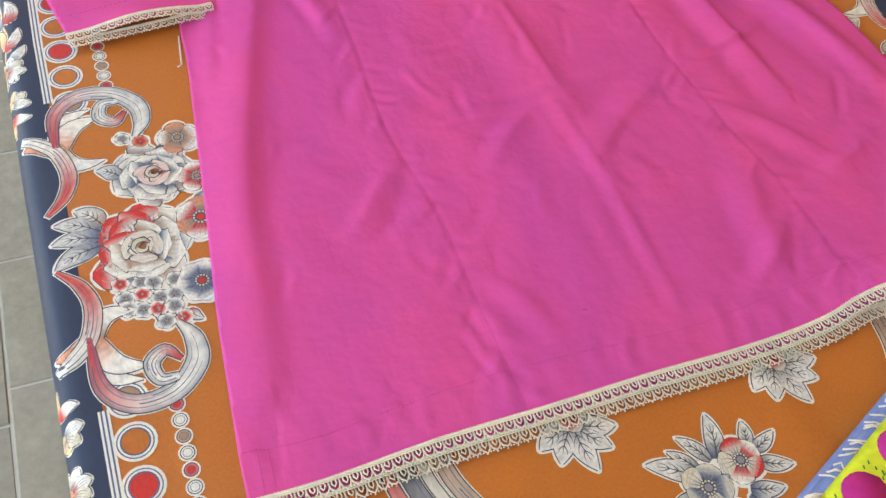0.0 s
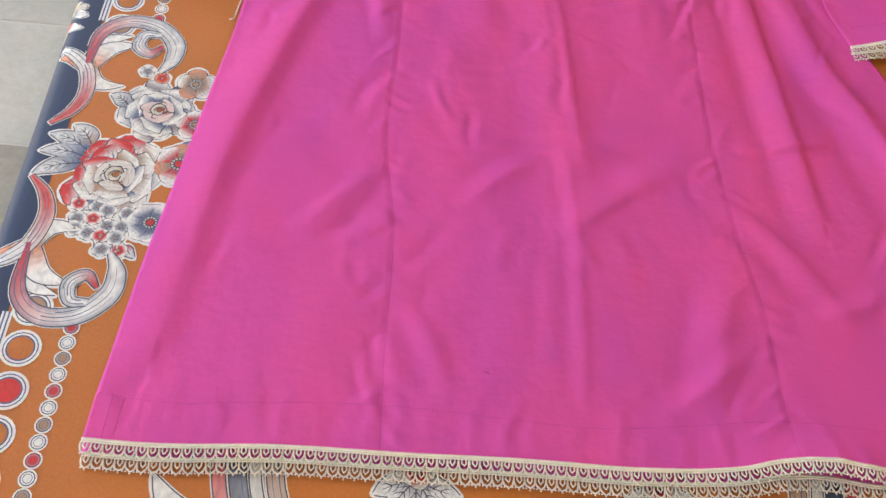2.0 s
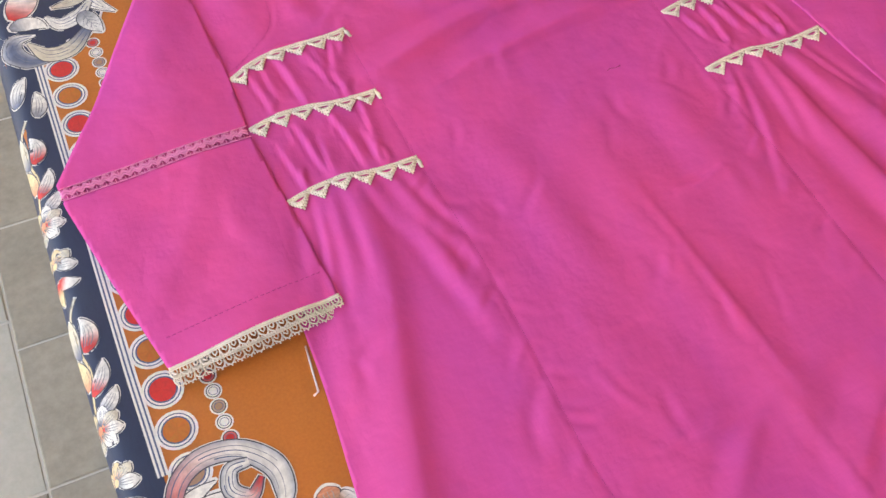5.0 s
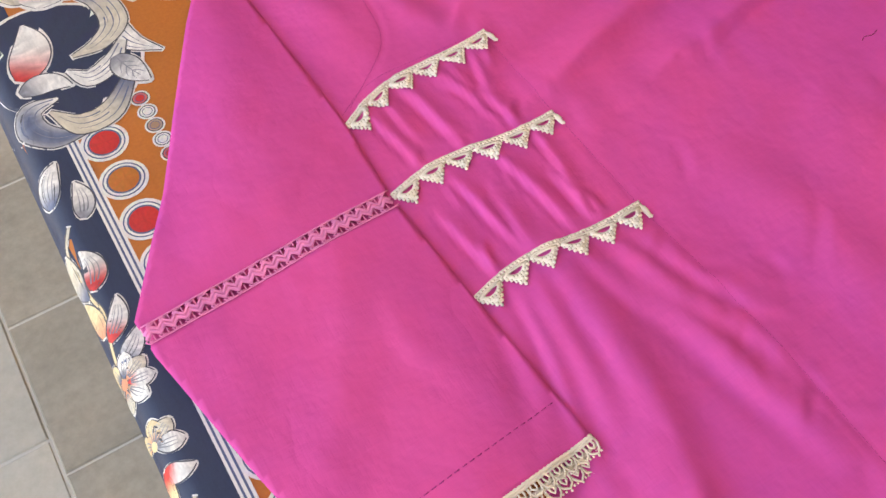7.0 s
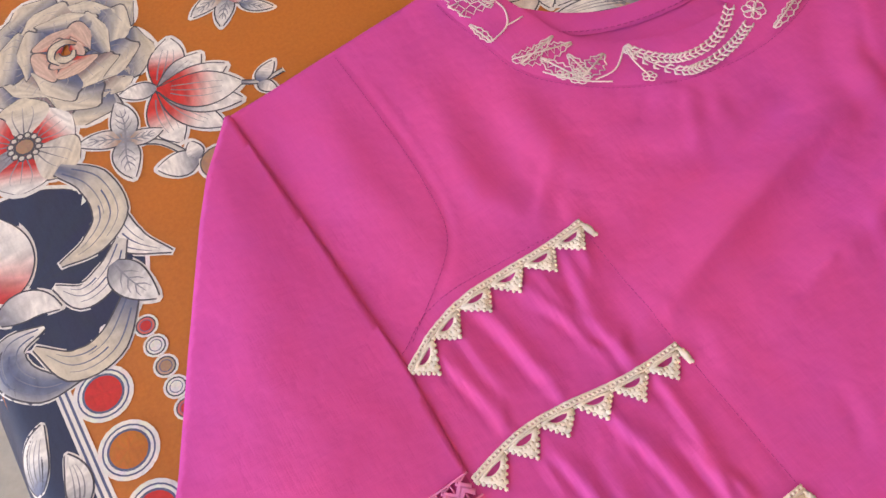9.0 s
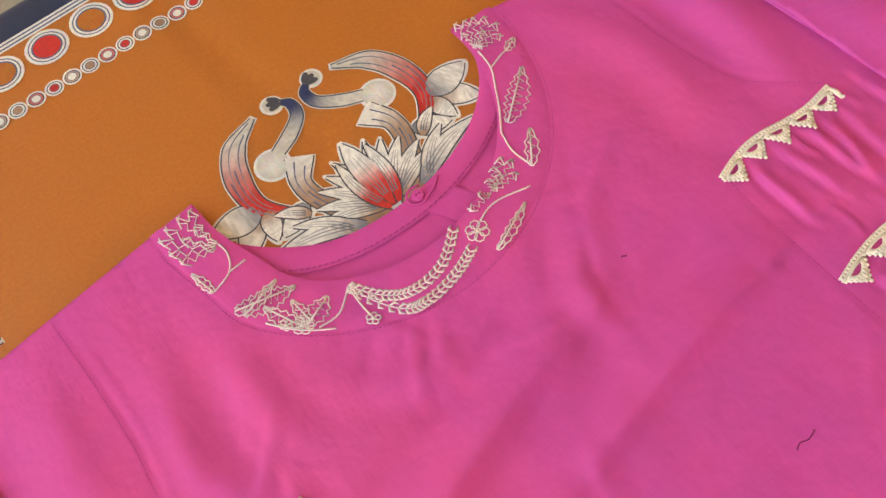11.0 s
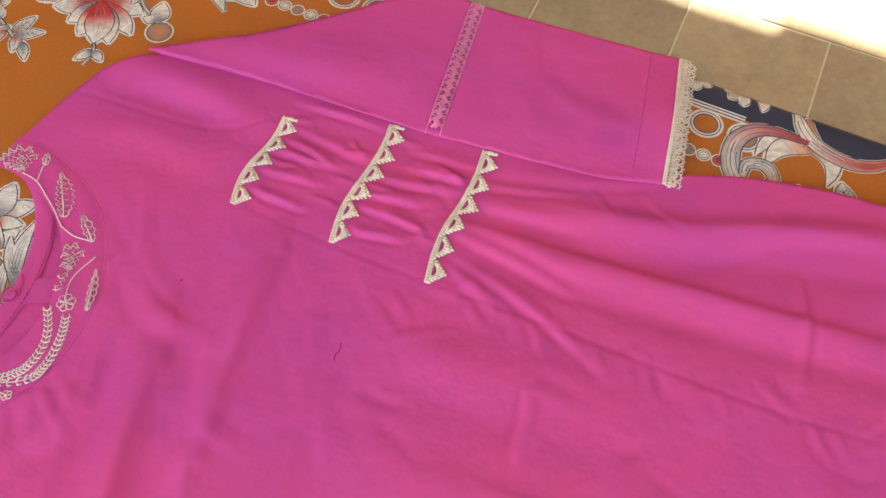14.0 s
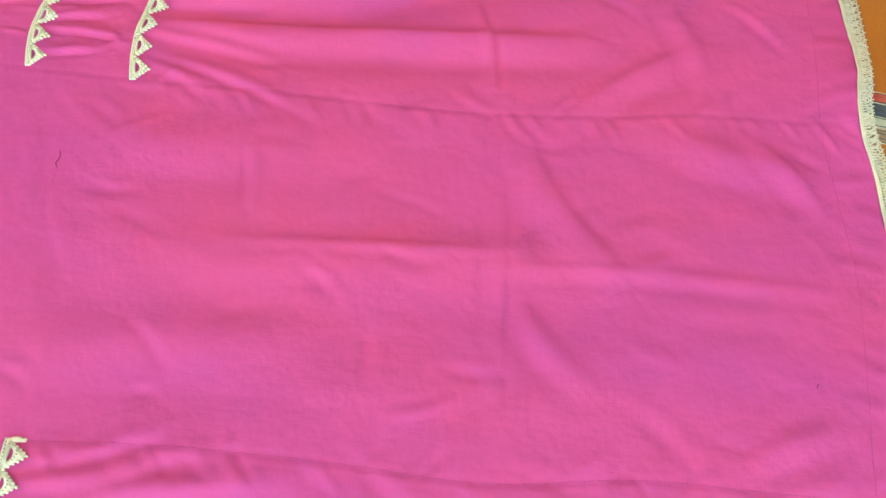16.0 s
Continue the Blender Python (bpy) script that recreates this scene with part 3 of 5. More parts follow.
def chain_spray(k, y):
    """One length of the border chain: a bud, leaves and two half-open flowers, hanging from y."""
    k.stroke([(-0.452, y + 0.030), (-0.461, y + 0.012), (-0.459, y - 0.020), (-0.455, y - 0.040), (-0.461, y - 0.066), (-0.463, y - 0.086)], [0.0010] * 6, CREAMY, STRAW, 3, 0.0007)
    k.petal((-0.460, y - 0.024), (-0.463, y + 0.014), 0.0078, STEEL, CREAMY, 5, -0.1, halo=0.0009, blunt=1.1)
    k.petal((-0.455, y - 0.021), (-0.453, y + 0.010), 0.0072, RED, WHITE, 5.6, 0.18, halo=0.0009, lead=0.15, span=0.5, hairs=(-0.4, 0.0, 0.4))
    k.petal((-0.462, y - 0.052), (-0.467, y - 0.022), 0.0056, PEACH, STRAW, 5, 0.08, halo=0.0009)
    k.petal((-0.459, y - 0.058), (-0.444, y - 0.032), 0.0062, RED, WHITE, 5.3, 0.12, halo=0.0009, lead=0.15, span=0.4, hairs=(-0.4, 0.0, 0.4))
    k.petal((-0.458, y - 0.076), (-0.440, y - 0.058), 0.0062, STEEL, WHITE, 5.6, 0.1, halo=0.0009, hairs=(-0.4, 0.0, 0.4))
    for deg, ln, c0, c1 in ((118, 0.017, STEEL, STRAW), (62, 0.019, STEEL, WHITE), (22, 0.020, PEACH, CREAMY), (-14, 0.021, RED, WHITE), (-52, 0.020, TAN, WHITE), (-100, 0.018, PEACH, CREAMY), (175, 0.015, TAN, STRAW)):
        a = radians(deg)
        k.petal((-0.463 + 0.003 * math.cos(a), y - 0.086 + 0.003 * math.sin(a)), (-0.463 + ln * math.cos(a), y - 0.086 + ln * math.sin(a)), 0.0054, c0, c1, 6 + 0.2 * (deg % 3), 0.05, halo=0.0009, blunt=1.35, lead=0.1, span=0.4, hairs=(-0.4, 0.0, 0.4))
    k.piece("printed_disc")
    k.disc(-0.463, y - 0.086, 0.0036, PEACH, 9, 12)
    k.base_piece()
    for deg, ln, c0, c1 in ((70, 0.015, PEACH, STRAW), (30, 0.018, PEACH, CREAMY), (-16, 0.020, GREY, WHITE), (150, 0.013, PEACH, STRAW)):
        a = radians(deg)
        k.petal((-0.462, y - 0.130), (-0.462 + ln * math.cos(a), y - 0.130 + ln * math.sin(a)), 0.0056, c0, c1, 6.5 + 0.2 * (deg % 3), 0.05, halo=0.0009, blunt=1.35, lead=0.1, span=0.5, hairs=(-0.4, 0.0, 0.4))
    k.piece("printed_disc")
    k.disc(-0.462, y - 0.130, 0.0030, STRAW, 9, 12)
    k.base_piece()
    k.petal((-0.463, y - 0.146), (-0.444, y - 0.152), 0.0056, RED, WHITE, 5, 0.15, halo=0.0009, lead=0.1, span=0.5)
    k.petal((-0.463, y - 0.146), (-0.462, y - 0.170), 0.0050, RED, STRAW, 5.4, 0.1, halo=0.0009, lead=0.1, span=0.5)


for mx in (False, True):
    for my in (None, MID_Y):
        k = Ink(mx, my)
        k.petal((-0.462, 0.205), (-0.448, 0.238), 0.0078, STEEL, WHITE, 5, -0.1, halo=0.0010, hairs=(-0.4, 0.0, 0.4))
        k.petal((-0.447, 0.186), (-0.443, 0.216), 0.0066, GREY, WHITE, 5, 0.1, halo=0.0010, hairs=(-0.4, 0.0, 0.4))
        k.make("printed_leaves", "white printed leaf pair on navy")
        for y in (0.155, -0.044):
            k = Ink(mx, my)
            k.dx, k.solo = -0.0055, True
            chain_spray(k, y)
            k.make("printed_spray", "cream, white and red printed flower spray on navy")

# corner medallions
for mx in (False, True):
    k = Ink(mx)
    k.disc(-0.425, 0.318, 0.066, WHITE, 0.3, 40)
    k.disc(-0.425, 0.318, 0.0635, DARK, 0.5, 40)
    k.disc(-0.425, 0.318, 0.0628, NAVY, 0.7, 40)
    k.make("printed_medallion", "navy printed corner medallion")
    k = Ink(mx)
    k.stroke([(-0.386, 0.384), (-0.371, 0.364), (-0.370, 0.338), (-0.386, 0.324), (-0.407, 0.321)], [0.004, 0.009, 0.010, 0.007, 0.001], STEEL, CREAMY, 6, edge=PALE)
    k.stroke([(-0.373, 0.340), (-0.367, 0.314), (-0.350, 0.294)], [0.010, 0.008, 0.0005], STEEL, WHITE, 5)
    k.stroke([(-0.371, 0.318), (-0.386, 0.301), (-0.403, 0.296), (-0.415, 0.310)], [0.003, 0.008, 0.008, 0.001], PALE, WHITE, 7)
    k.petal((-0.381, 0.306), (-0.368, 0.272), 0.011, GREY, WHITE, 8, 0.05, vein=GREY)
    k.stroke([(-0.378, 0.284), (-0.400, 0.261), (-0.422, 0.260), (-0.437, 0.281)], [0.004, 0.009, 0.009, 0.001], STEEL, CREAMY, 7)
    k.petal((-0.445, 0.318), (-0.428, 0.370), 0.014, RED, WHITE, 6, 0.12)
    k.petal((-0.449, 0.306), (-0.416, 0.296), 0.009, GREY, WHITE, 7, -0.2)
    k.stroke([(-0.428, 0.290), (-0.447, 0.288), (-0.452, 0.273), (-0.440, 0.257), (-0.420, 0.252)], [0.001, 0.008, 0.010, 0.008, 0.002], WHITE, STEEL, 6, edge=PALE)
    k.make("printed_scroll", "white and slate printed scrolls on navy")
    k = Ink(mx)
    k.blossom(-0.397, 0.411, 0.036, 6, (RED, PALE, RED, GREY), (WHITE, CREAMY), 5, 0.2)
    k.make("printed_blossom", "white printed anemone with red petals")
    k = Ink(mx)
    k.rose(-0.350, 0.466, 0.056, CREAMY, STEEL, RED, 0.3)
    k.make("printed_rose", "large cream and slate printed rose")
    k = Ink(mx)
    for tip, w, c0, c1, lay in (((-0.290, 0.439), 0.011, RED, WHITE, 4), ((-0.315, 0.360), 0.011, RED, WHITE, 4), ((-0.278, 0.416), 0.009, GREY, WHITE, 5), ((-0.288, 0.356), 0.009, RED, WHITE, 5), ((-0.268, 0.398), 0.010, RED, WHITE, 6), ((-0.271, 0.368), 0.010, GREY, WHITE, 6), ((-0.266, 0.380), 0.013, RED, WHITE, 8)):
        k.petal((-0.312, 0.405), tip, w, c0, c1, lay, 0.05, blunt=1.1, lead=0.3, span=0.5, hairs=(-0.4, 0.0, 0.4))
    k.petal((-0.312, 0.406), (-0.334, 0.414), 0.006, GREY, WHITE, 5)
    k.stroke([(-0.266, 0.380), (-0.255, 0.374), (-0.240, 0.374)], [0.001] * 3, GREY, PALE, 4, 0.001)
    k.petal((-0.257, 0.375), (-0.242, 0.384), 0.0045, STEEL, WHITE, 5)
    k.petal((-0.257, 0.374), (-0.250, 0.362), 0.004, GREY, WHITE, 5)
    k.make("printed_tulip", "red and white printed tulip blossom")
    k = Ink(mx)
    k.stroke([(-0.338, 0.430), (-0.336, 0.405), (-0.343, 0.381), (-0.325, 0.366), (-0.312, 0.342)], [0.0012] * 5, GREY, PALE, 3, 0.0012)
    for tip, w, c in (((-0.338, 0.410), 0.009, GREY), ((-0.349, 0.352), 0.009, GREY), ((-0.370, 0.393), 0.007, TAN), ((-0.321, 0.375), 0.006, TAN)):
        k.petal((-0.343, 0.381), tip, w, c, WHITE, 5, 0.06, vein=GREY)
    k.petal((-0.312, 0.342), (-0.335, 0.350), 0.0085, GREY, WHITE, 5)
    k.petal((-0.312, 0.343), (-0.311, 0.357), 0.005, GREY, WHITE, 5)
    k.disc(-0.302, 0.334, 0.0135, WHITE, 1.2)
    k.disc(-0.302, 0.334, 0.0118, DARK, 5)
    k.disc(-0.302, 0.334, 0.011, TAN, 6, c_mid=PEACH)
    k.make("printed_sprig", "white printed leaves with a peach bud")
    k = Ink(mx)
    k.stroke([(-0.268, 0.500), (-0.252, 0.470), (-0.240, 0.448), (-0.228, 0.430)], [0.0011] * 4, GREY, PALE, 3, 0.001)
    k.stroke([(-0.250, 0.485), (-0.232, 0.500), (-0.210, 0.505)], [0.001] * 3, GREY, PALE, 3, 0.001)
    for x, y, r, c0, c1 in ((-0.258, 0.507, 0.013, RED, PEACH), (-0.272, 0.492, 0.0125, TAN, WHITE), (-0.252, 0.484, 0.0125, STEEL, WHITE), (-0.232, 0.517, 0.0135, RED, WHITE), (-0.240, 0.563, 0.013, RED, PEACH)):
        k.blossom(x, y, r, 5, (c0,), (c1,), 5, x * 90, ring=False)
    for i in range(6):
        a = -0.6 + i * 0.45
        k.petal((-0.226, 0.474), (-0.226 + 0.02 * math.cos(a), 0.474 + 0.018 * math.sin(a)), 0.007, TAN if i % 2 else GREY, WHITE, 5 + 0.2 * i)
    for base, tip, w, c in (((-0.245, 0.462), (-0.226, 0.464), 0.005, RED), ((-0.243, 0.448), (-0.226, 0.440), 0.0055, RED), ((-0.238, 0.440), (-0.222, 0.424), 0.005, STEEL), ((-0.245, 0.452), (-0.270, 0.446), 0.0065, TAN), ((-0.242, 0.448), (-0.257, 0.428), 0.0065, GREY), ((-0.250, 0.460), (-0.240, 0.472), 0.004, GREY), ((-0.216, 0.503), (-0.200, 0.518), 0.005, GREY), ((-0.212, 0.503), (-0.190, 0.500), 0.005, TAN), ((-0.236, 0.548), (-0.216, 0.546), 0.005, TAN)):
        k.petal(base, tip, w, c, WHITE, 5, 0.05, vein=GREY)
    k.make("printed_sprig", "sprig of small red and white printed flowers")
    k = Ink(mx)
    k.blossom(-0.277, 0.548, 0.030, 6, (PALE, CREAMY), (WHITE,), 5, 0.5)
    k.make("printed_blossom", "white printed anemone")

# crest in the middle of the field, seen through the neckline, and its twin at the far end
for my in (None, MID_Y):
    for mx in (False, True):
        k = Ink(mx, my)
        k.stroke([(-0.020, 0.407), (-0.0145, 0.401), (-0.0165, 0.390), (-0.029, 0.380), (-0.043, 0.373)], [0.0012, 0.0030, 0.0038, 0.0045, 0.004], (0.025, 0.04, 0.11), PALE, 6, 0.0016, lead=0.3, span=0.5)
        k.disc(-0.0245, 0.408, 0.0080, WHITE, 1.2)
        k.disc(-0.0245, 0.408, 0.0060, PALE, 7)
        for a in (2.2, 2.8, 3.4):
            k.petal((-0.019, 0.407), (-0.019 + 0.009 * math.cos(a), 0.407 + 0.009 * math.sin(a)), 0.0017, DARK, DARK, 8, halo=0)
        k.disc(-0.050, 0.368, 0.0125, WHITE, 1.2)
        k.disc(-0.050, 0.368, 0.0105, PALE, 7, c_mid=WHITE)
        k.stroke([(-0.040, 0.407), (-0.062, 0.395), (-0.073, 0.374), (-0.074, 0.350), (-0.062, 0.332), (-0.050, 0.326)], [0.001, 0.007, 0.008, 0.006, 0.004, 0.001], PALE, RED, 6, lead=0.1, span=0.5)
        k.stroke([(-0.034, 0.362), (-0.044, 0.344), (-0.040, 0.322), (-0.026, 0.300), (-0.018, 0.280)], [0.009, 0.006, 0.006, 0.008, 0.010], WHITE, TAN, 7)
        k.petal((-0.050, 0.330), (-0.074, 0.320), 0.007, GREY, WHITE, 7)
        k.petal((-0.075, 0.345), (-0.108, 0.350), 0.010, GREY, WHITE, 6)
        k.petal((-0.080, 0.342), (-0.100, 0.322), 0.008, TAN, WHITE, 5)
        k.petal((-0.072, 0.342), (-0.078, 0.320), 0.006, TAN, WHITE, 6)
        for tip, w, c in (((-0.054, 0.312), 0.0048, TAN), ((-0.048, 0.322), 0.0050, GREY), ((-0.040, 0.332), 0.0052, TAN), ((-0.030, 0.338), 0.0052, GREY), ((-0.021, 0.344), 0.0054, TAN)):
            k.petal((-0.012, 0.296), tip, w, c, WHITE, 8, 0.06, hairs=(-0.4, 0.0, 0.4), lead=0.1, span=0.5)
        for base, tip, w, c in (((-0.030, 0.294), (-0.085, 0.312), 0.0062, GREY), ((-0.034, 0.290), (-0.066, 0.322), 0.0052, TAN), ((-0.052, 0.322), (-0.070, 0.336), 0.0042, TAN)):
            k.petal(base, tip, w, c, WHITE, 9, 0.08, hairs=(-0.4, 0.0, 0.4))
        k.make("printed_crest", "white and red printed crest of scrolls and leaves")
    k = Ink(False, my)
    k.petal((CX, 0.294), (CX, 0.352), 0.0075, RED, WHITE, 10, blunt=1.1, lead=0.3, span=0.4, hairs=(-0.4, 0.0, 0.4))
    for sgn in (-1, 1):
        k.petal((CX + sgn * 0.003, 0.294), (CX + sgn * 0.011, 0.342), 0.0052, RED, WHITE, 9.4, 0.05 * sgn, lead=0.3, span=0.3, hairs=(-0.4, 0.0, 0.4))
    k.make("printed_lotus", "red-hearted white printed lotus")

# flowers near the hem of the kurta
for x, y, lean in ((-0.100, -0.622, 0.0), (0.082, -0.620, 0.15)):
    k = Ink()
    for i, a in enumerate((-2.75, -2.2, -1.45, -0.85, -0.3)):
        ln = 0.040 if i == 2 else 0.034
        k.petal((x, y), (x + ln * math.cos(a + lean), y + ln * math.sin(a + lean)), 0.0105, GREY, WHITE, 4 + 0.4 * (i % 2), 0.05, vein=DARK)
    k.blossom(x, y + 0.006, 0.014, 5, (RED,), (PALE,), 6, ring=False)
    k.make("printed_leaves", "spray of white printed leaves")
k = Ink()
for base, tip, w, c in (((-0.005, -0.680), (0.003, -0.645), 0.008, STEEL), ((-0.010, -0.680), (-0.028, -0.656), 0.006, GREY), ((-0.025, -0.690), (-0.060, -0.669), 0.009, GREY), ((-0.022, -0.684), (-0.040, -0.664), 0.005, GREY), ((0.022, -0.678), (0.028, -0.658), 0.006, GREY), ((0.024, -0.682), (0.048, -0.672), 0.006, STEEL), ((0.024, -0.690), (0.050, -0.700), 0.007, GREY), ((-0.030, -0.702), (-0.060, -0.712), 0.008, STEEL), ((0.008, -0.708), (0.034, -0.714), 0.007, STEEL), ((0.006, -0.712), (0.024, -0.732), 0.008, STEEL), ((-0.025, -0.708), (-0.036, -0.732), 0.008, GREY), ((-0.008, -0.712), (-0.004, -0.736), 0.008, TAN)):
    k.petal(base, tip, w, c, WHITE, 3, 0.06, vein=DARK)
k.blossom(0.012, -0.686, 0.020, 5, (RED, PALE, CREAMY), (WHITE, RED, PALE), 6, 0.5, heart=GREY)
k.blossom(-0.022, -0.698, 0.021, 5, (STEEL, PALE), (PALE, CREAMY), 5, 1.0, heart=GREY)
k.make("printed_bouquet", "printed bouquet of white, red and slate flowers")
for mx in (False, True):
    k = Ink(mx)
    for i, (off, c, w) in enumerate(((0.0, RED, 0.0045), (0.014, NAVY, 0.006), (0.027, PALE, 0.004), (0.042, TAN, 0.006))):
        k.stroke([(-0.250 + off, -0.600), (-0.243 + off, -0.640), (-0.226 + off * 1.1, -0.680), (-0.190 + off, -0.720)], [w] * 4, c, mixc(c, WHITE, 0.3), 4, 0.002)
    k.petal((-0.236, -0.668), (-0.292, -0.632), 0.010, GREY, WHITE, 6, -0.15)
    k.petal((-0.240, -0.660), (-0.205, -0.650), 0.009, TAN, WHITE, 8, 0.3)
    k.petal((-0.245, -0.668), (-0.262, -0.700), 0.009, STEEL, WHITE, 6, 0.2)
    k.make("printed_scroll", "bundled red, navy and white printed scroll stems")


# ---- the kurta ----
def creases(groups):
    """Height of folds: each is a curve with half width (left of its way, right of its way) and height."""
    ready = []
    for ctrl, wl, wr, h in groups:
        p = spline(ctrl, 8 * len(ctrl))
        ready.append((p, wl, wr, h))

    def height(x, y):
        z = np.zeros_like(x)
        for p, wl, wr, h in ready:
            reach = 4 * max(wl, wr)
            near = (x > p[:, 0].min() - reach) & (x < p[:, 0].max() + reach) & (y > p[:, 1].min() - reach) & (y < p[:, 1].max() + reach)
            if not near.any():
                continue
            qx, qy = x[near], y[near]
            best, side, along = np.full(qx.shape, 9.0), np.zeros(qx.shape), np.zeros(qx.shape)
            for i in range(len(p) - 1):
                d = p[i + 1] - p[i]
                t = np.clip(((qx - p[i, 0]) * d[0] + (qy - p[i, 1]) * d[1]) / (d @ d), 0, 1)
                ex, ey = qx - p[i, 0] - t * d[0], qy - p[i, 1] - t * d[1]
                dist = np.hypot(ex, ey)
                m = dist < best
                best[m], side[m], along[m] = dist[m], (d[0] * ey - d[1] * ex)[m], ((i + t) / (len(p) - 1))[m]
            w = np.where(side > 0, wl, wr)
            shape = np.exp(-((best / w) ** 2)) - np.where(side > 0, 0.0, 0.45) * np.exp(-(((best - 1.9 * w) / (0.8 * w)) ** 2))
            z[near] += h * shape * np.sin(math.pi * np.clip(along, 0.04, 0.96)) ** 0.5
        return z

    return height


SEAM_L = [(-0.156, 0.176), (-0.155, 0.09), (-0.152, 0.0), (-0.145, -0.10), (-0.144, -0.20), (-0.146, -0.303), (-0.132, -0.41), (-0.130, -0.53), (-0.127, -0.606)]
SEAM_R = [(0.148, 0.174), (0.145, 0.085), (0.146, 0.0), (0.150, -0.12), (0.152, -0.24), (0.162, -0.363), (0.178, -0.458), (0.183, -0.56), (0.186, -0.594)]
FOLDS = [
    ([(-0.212, 0.0), (-0.225, -0.10), (-0.252, -0.20), (-0.286, -0.351), (-0.302, -0.52)], 0.013, 0.024, 0.0085),
    ([(-0.180, -0.02), (-0.172, -0.10), (-0.158, -0.17)], 0.010, 0.008, 0.004),
    ([(-0.245, -0.02), (-0.268, -0.10), (-0.288, -0.20)], 0.010, 0.012, 0.004),
    ([(0.001, -0.02), (0.007, -0.163), (0.031, -0.330), (0.024, -0.416)], 0.016, 0.024, 0.0034),
    ([(0.016, -0.28), (0.026, -0.427), (0.027, -0.575)], 0.004, 0.007, 0.0014),
    ([(0.205, 0.0), (0.214, -0.10), (0.232, -0.276), (0.243, -0.36)], 0.006, 0.016, 0.0062),
    ([(0.245, -0.03), (0.268, -0.14), (0.310, -0.252), (0.338, -0.36)], 0.010, 0.018, 0.0080),
    ([(0.300, -0.20), (0.335, -0.30), (0.355, -0.42)], 0.008, 0.012, 0.0045),
    ([(0.160, -0.350), (0.205, -0.395), (0.250, -0.460)], 0.007, 0.012, 0.0035),
    ([(0.182, -0.286), (0.225, -0.280), (0.268, -0.266)], 0.007, 0.004, 0.0035),
    ([(0.153, -0.430), (0.141, -0.48), (0.129, -0.54)], 0.012, 0.016, 0.0040),
    ([(-0.210, -0.410), (-0.182, -0.380), (-0.158, -0.350)], 0.008, 0.012, 0.0030),
    ([(-0.115, -0.480), (-0.095, -0.51), (-0.080, -0.545)], 0.007, 0.010, 0.0025),
    ([(0.090, -0.3005), (0.0, -0.306), (-0.095, -0.310)], 0.003, 0.008, 0.0016),
    ([(0.092, -0.106), (0.070, -0.111), (0.046, -0.112)], 0.006, 0.004, 0.0035),
    ([(0.013, -0.10), (0.022, -0.20), (0.030, -0.31)], 0.003, 0.005, 0.0014),
]
FOLDS += [
    ([(0.122, -0.318), (0.075, -0.345), (0.024, -0.390)], 0.008, 0.016, 0.0038),
    ([(-0.010, -0.320), (-0.035, -0.335), (-0.065, -0.366)], 0.008, 0.010, 0.0030),
    ([(0.160, -0.500), (0.130, -0.530), (0.100, -0.552)], 0.006, 0.010, 0.0030),
    ([(0.290, -0.435), (0.255, -0.452), (0.220, -0.463)], 0.008, 0.010, 0.0035),
    ([(0.122, 0.117), (0.075, 0.114), (0.028, 0.108), (-0.050, 0.092)], 0.007, 0.020, 0.0105),
    ([(0.030, 0.160), (-0.040, 0.148), (-0.110, 0.128), (-0.145, 0.118)], 0.007, 0.016, 0.0088),
    ([(-0.010, 0.098), (-0.070, 0.090), (-0.140, 0.078)], 0.008, 0.014, 0.0035),
    ([(-0.135, 0.278), (-0.142, 0.240), (-0.138, 0.200)], 0.012, 0.015, 0.0035),
    ([(0.060, 0.205), (0.040, 0.180), (0.034, 0.130)], 0.006, 0.010, 0.0025),
    ([(-0.100, 0.215), (-0.060, 0.190), (0.000, 0.180)], 0.010, 0.010, 0.0025),
    ([(-0.175, 0.200), (-0.190, 0.230), (-0.180, 0.290)], 0.010, 0.016, 0.0030),
    ([(-0.235, 0.335), (-0.240, 0.270), (-0.230, 0.190)], 0.014, 0.018, 0.0030),
    ([(0.235, 0.330), (0.240, 0.270), (0.232, 0.195)], 0.018, 0.014, 0.0050),
    ([(0.160, 0.330), (0.180, 0.270), (0.170, 0.210)], 0.012, 0.014, 0.0025),
    ([(-0.090, 0.03), (-0.070, -0.06), (-0.055, -0.16)], 0.018, 0.022, 0.0030),
    ([(0.085, 0.02), (0.095, -0.06), (0.110, -0.18)], 0.018, 0.020, 0.0028),
]
rng = random.Random(7)
SMALL = []
for i in range(70):
    x, y = rng.uniform(-0.32, 0.34), rng.uniform(-0.58, 0.02)
    a, ln = rng.gauss(1.45, 0.55), rng.uniform(0.015, 0.06)
    SMALL.append(([(x, y), (x + 0.5 * ln * math.cos(a) + rng.uniform(-0.004, 0.004), y + 0.5 * ln * math.sin(a)), (x + ln * math.cos(a), y + ln * math.sin(a))], rng.uniform(0.0025, 0.007), rng.uniform(0.003, 0.008), rng.choice((-1, -1, 1)) * rng.uniform(0.0007, 0.0024)))
for i in range(46):  # soft dents
    x, y = rng.uniform(-0.30, 0.34), rng.uniform(-0.58, 0.24)
    a, ln = rng.gauss(1.35, 0.7), rng.uniform(0.03, 0.11)
    SMALL.append(([(x, y), (x + 0.5 * ln * math.cos(a) + rng.uniform(-0.008, 0.008), y + 0.5 * ln * math.sin(a)), (x + ln * math.cos(a), y + ln * math.sin(a))], rng.uniform(0.006, 0.016), rng.uniform(0.012, 0.026), rng.uniform(-0.0016, 0.0018)))
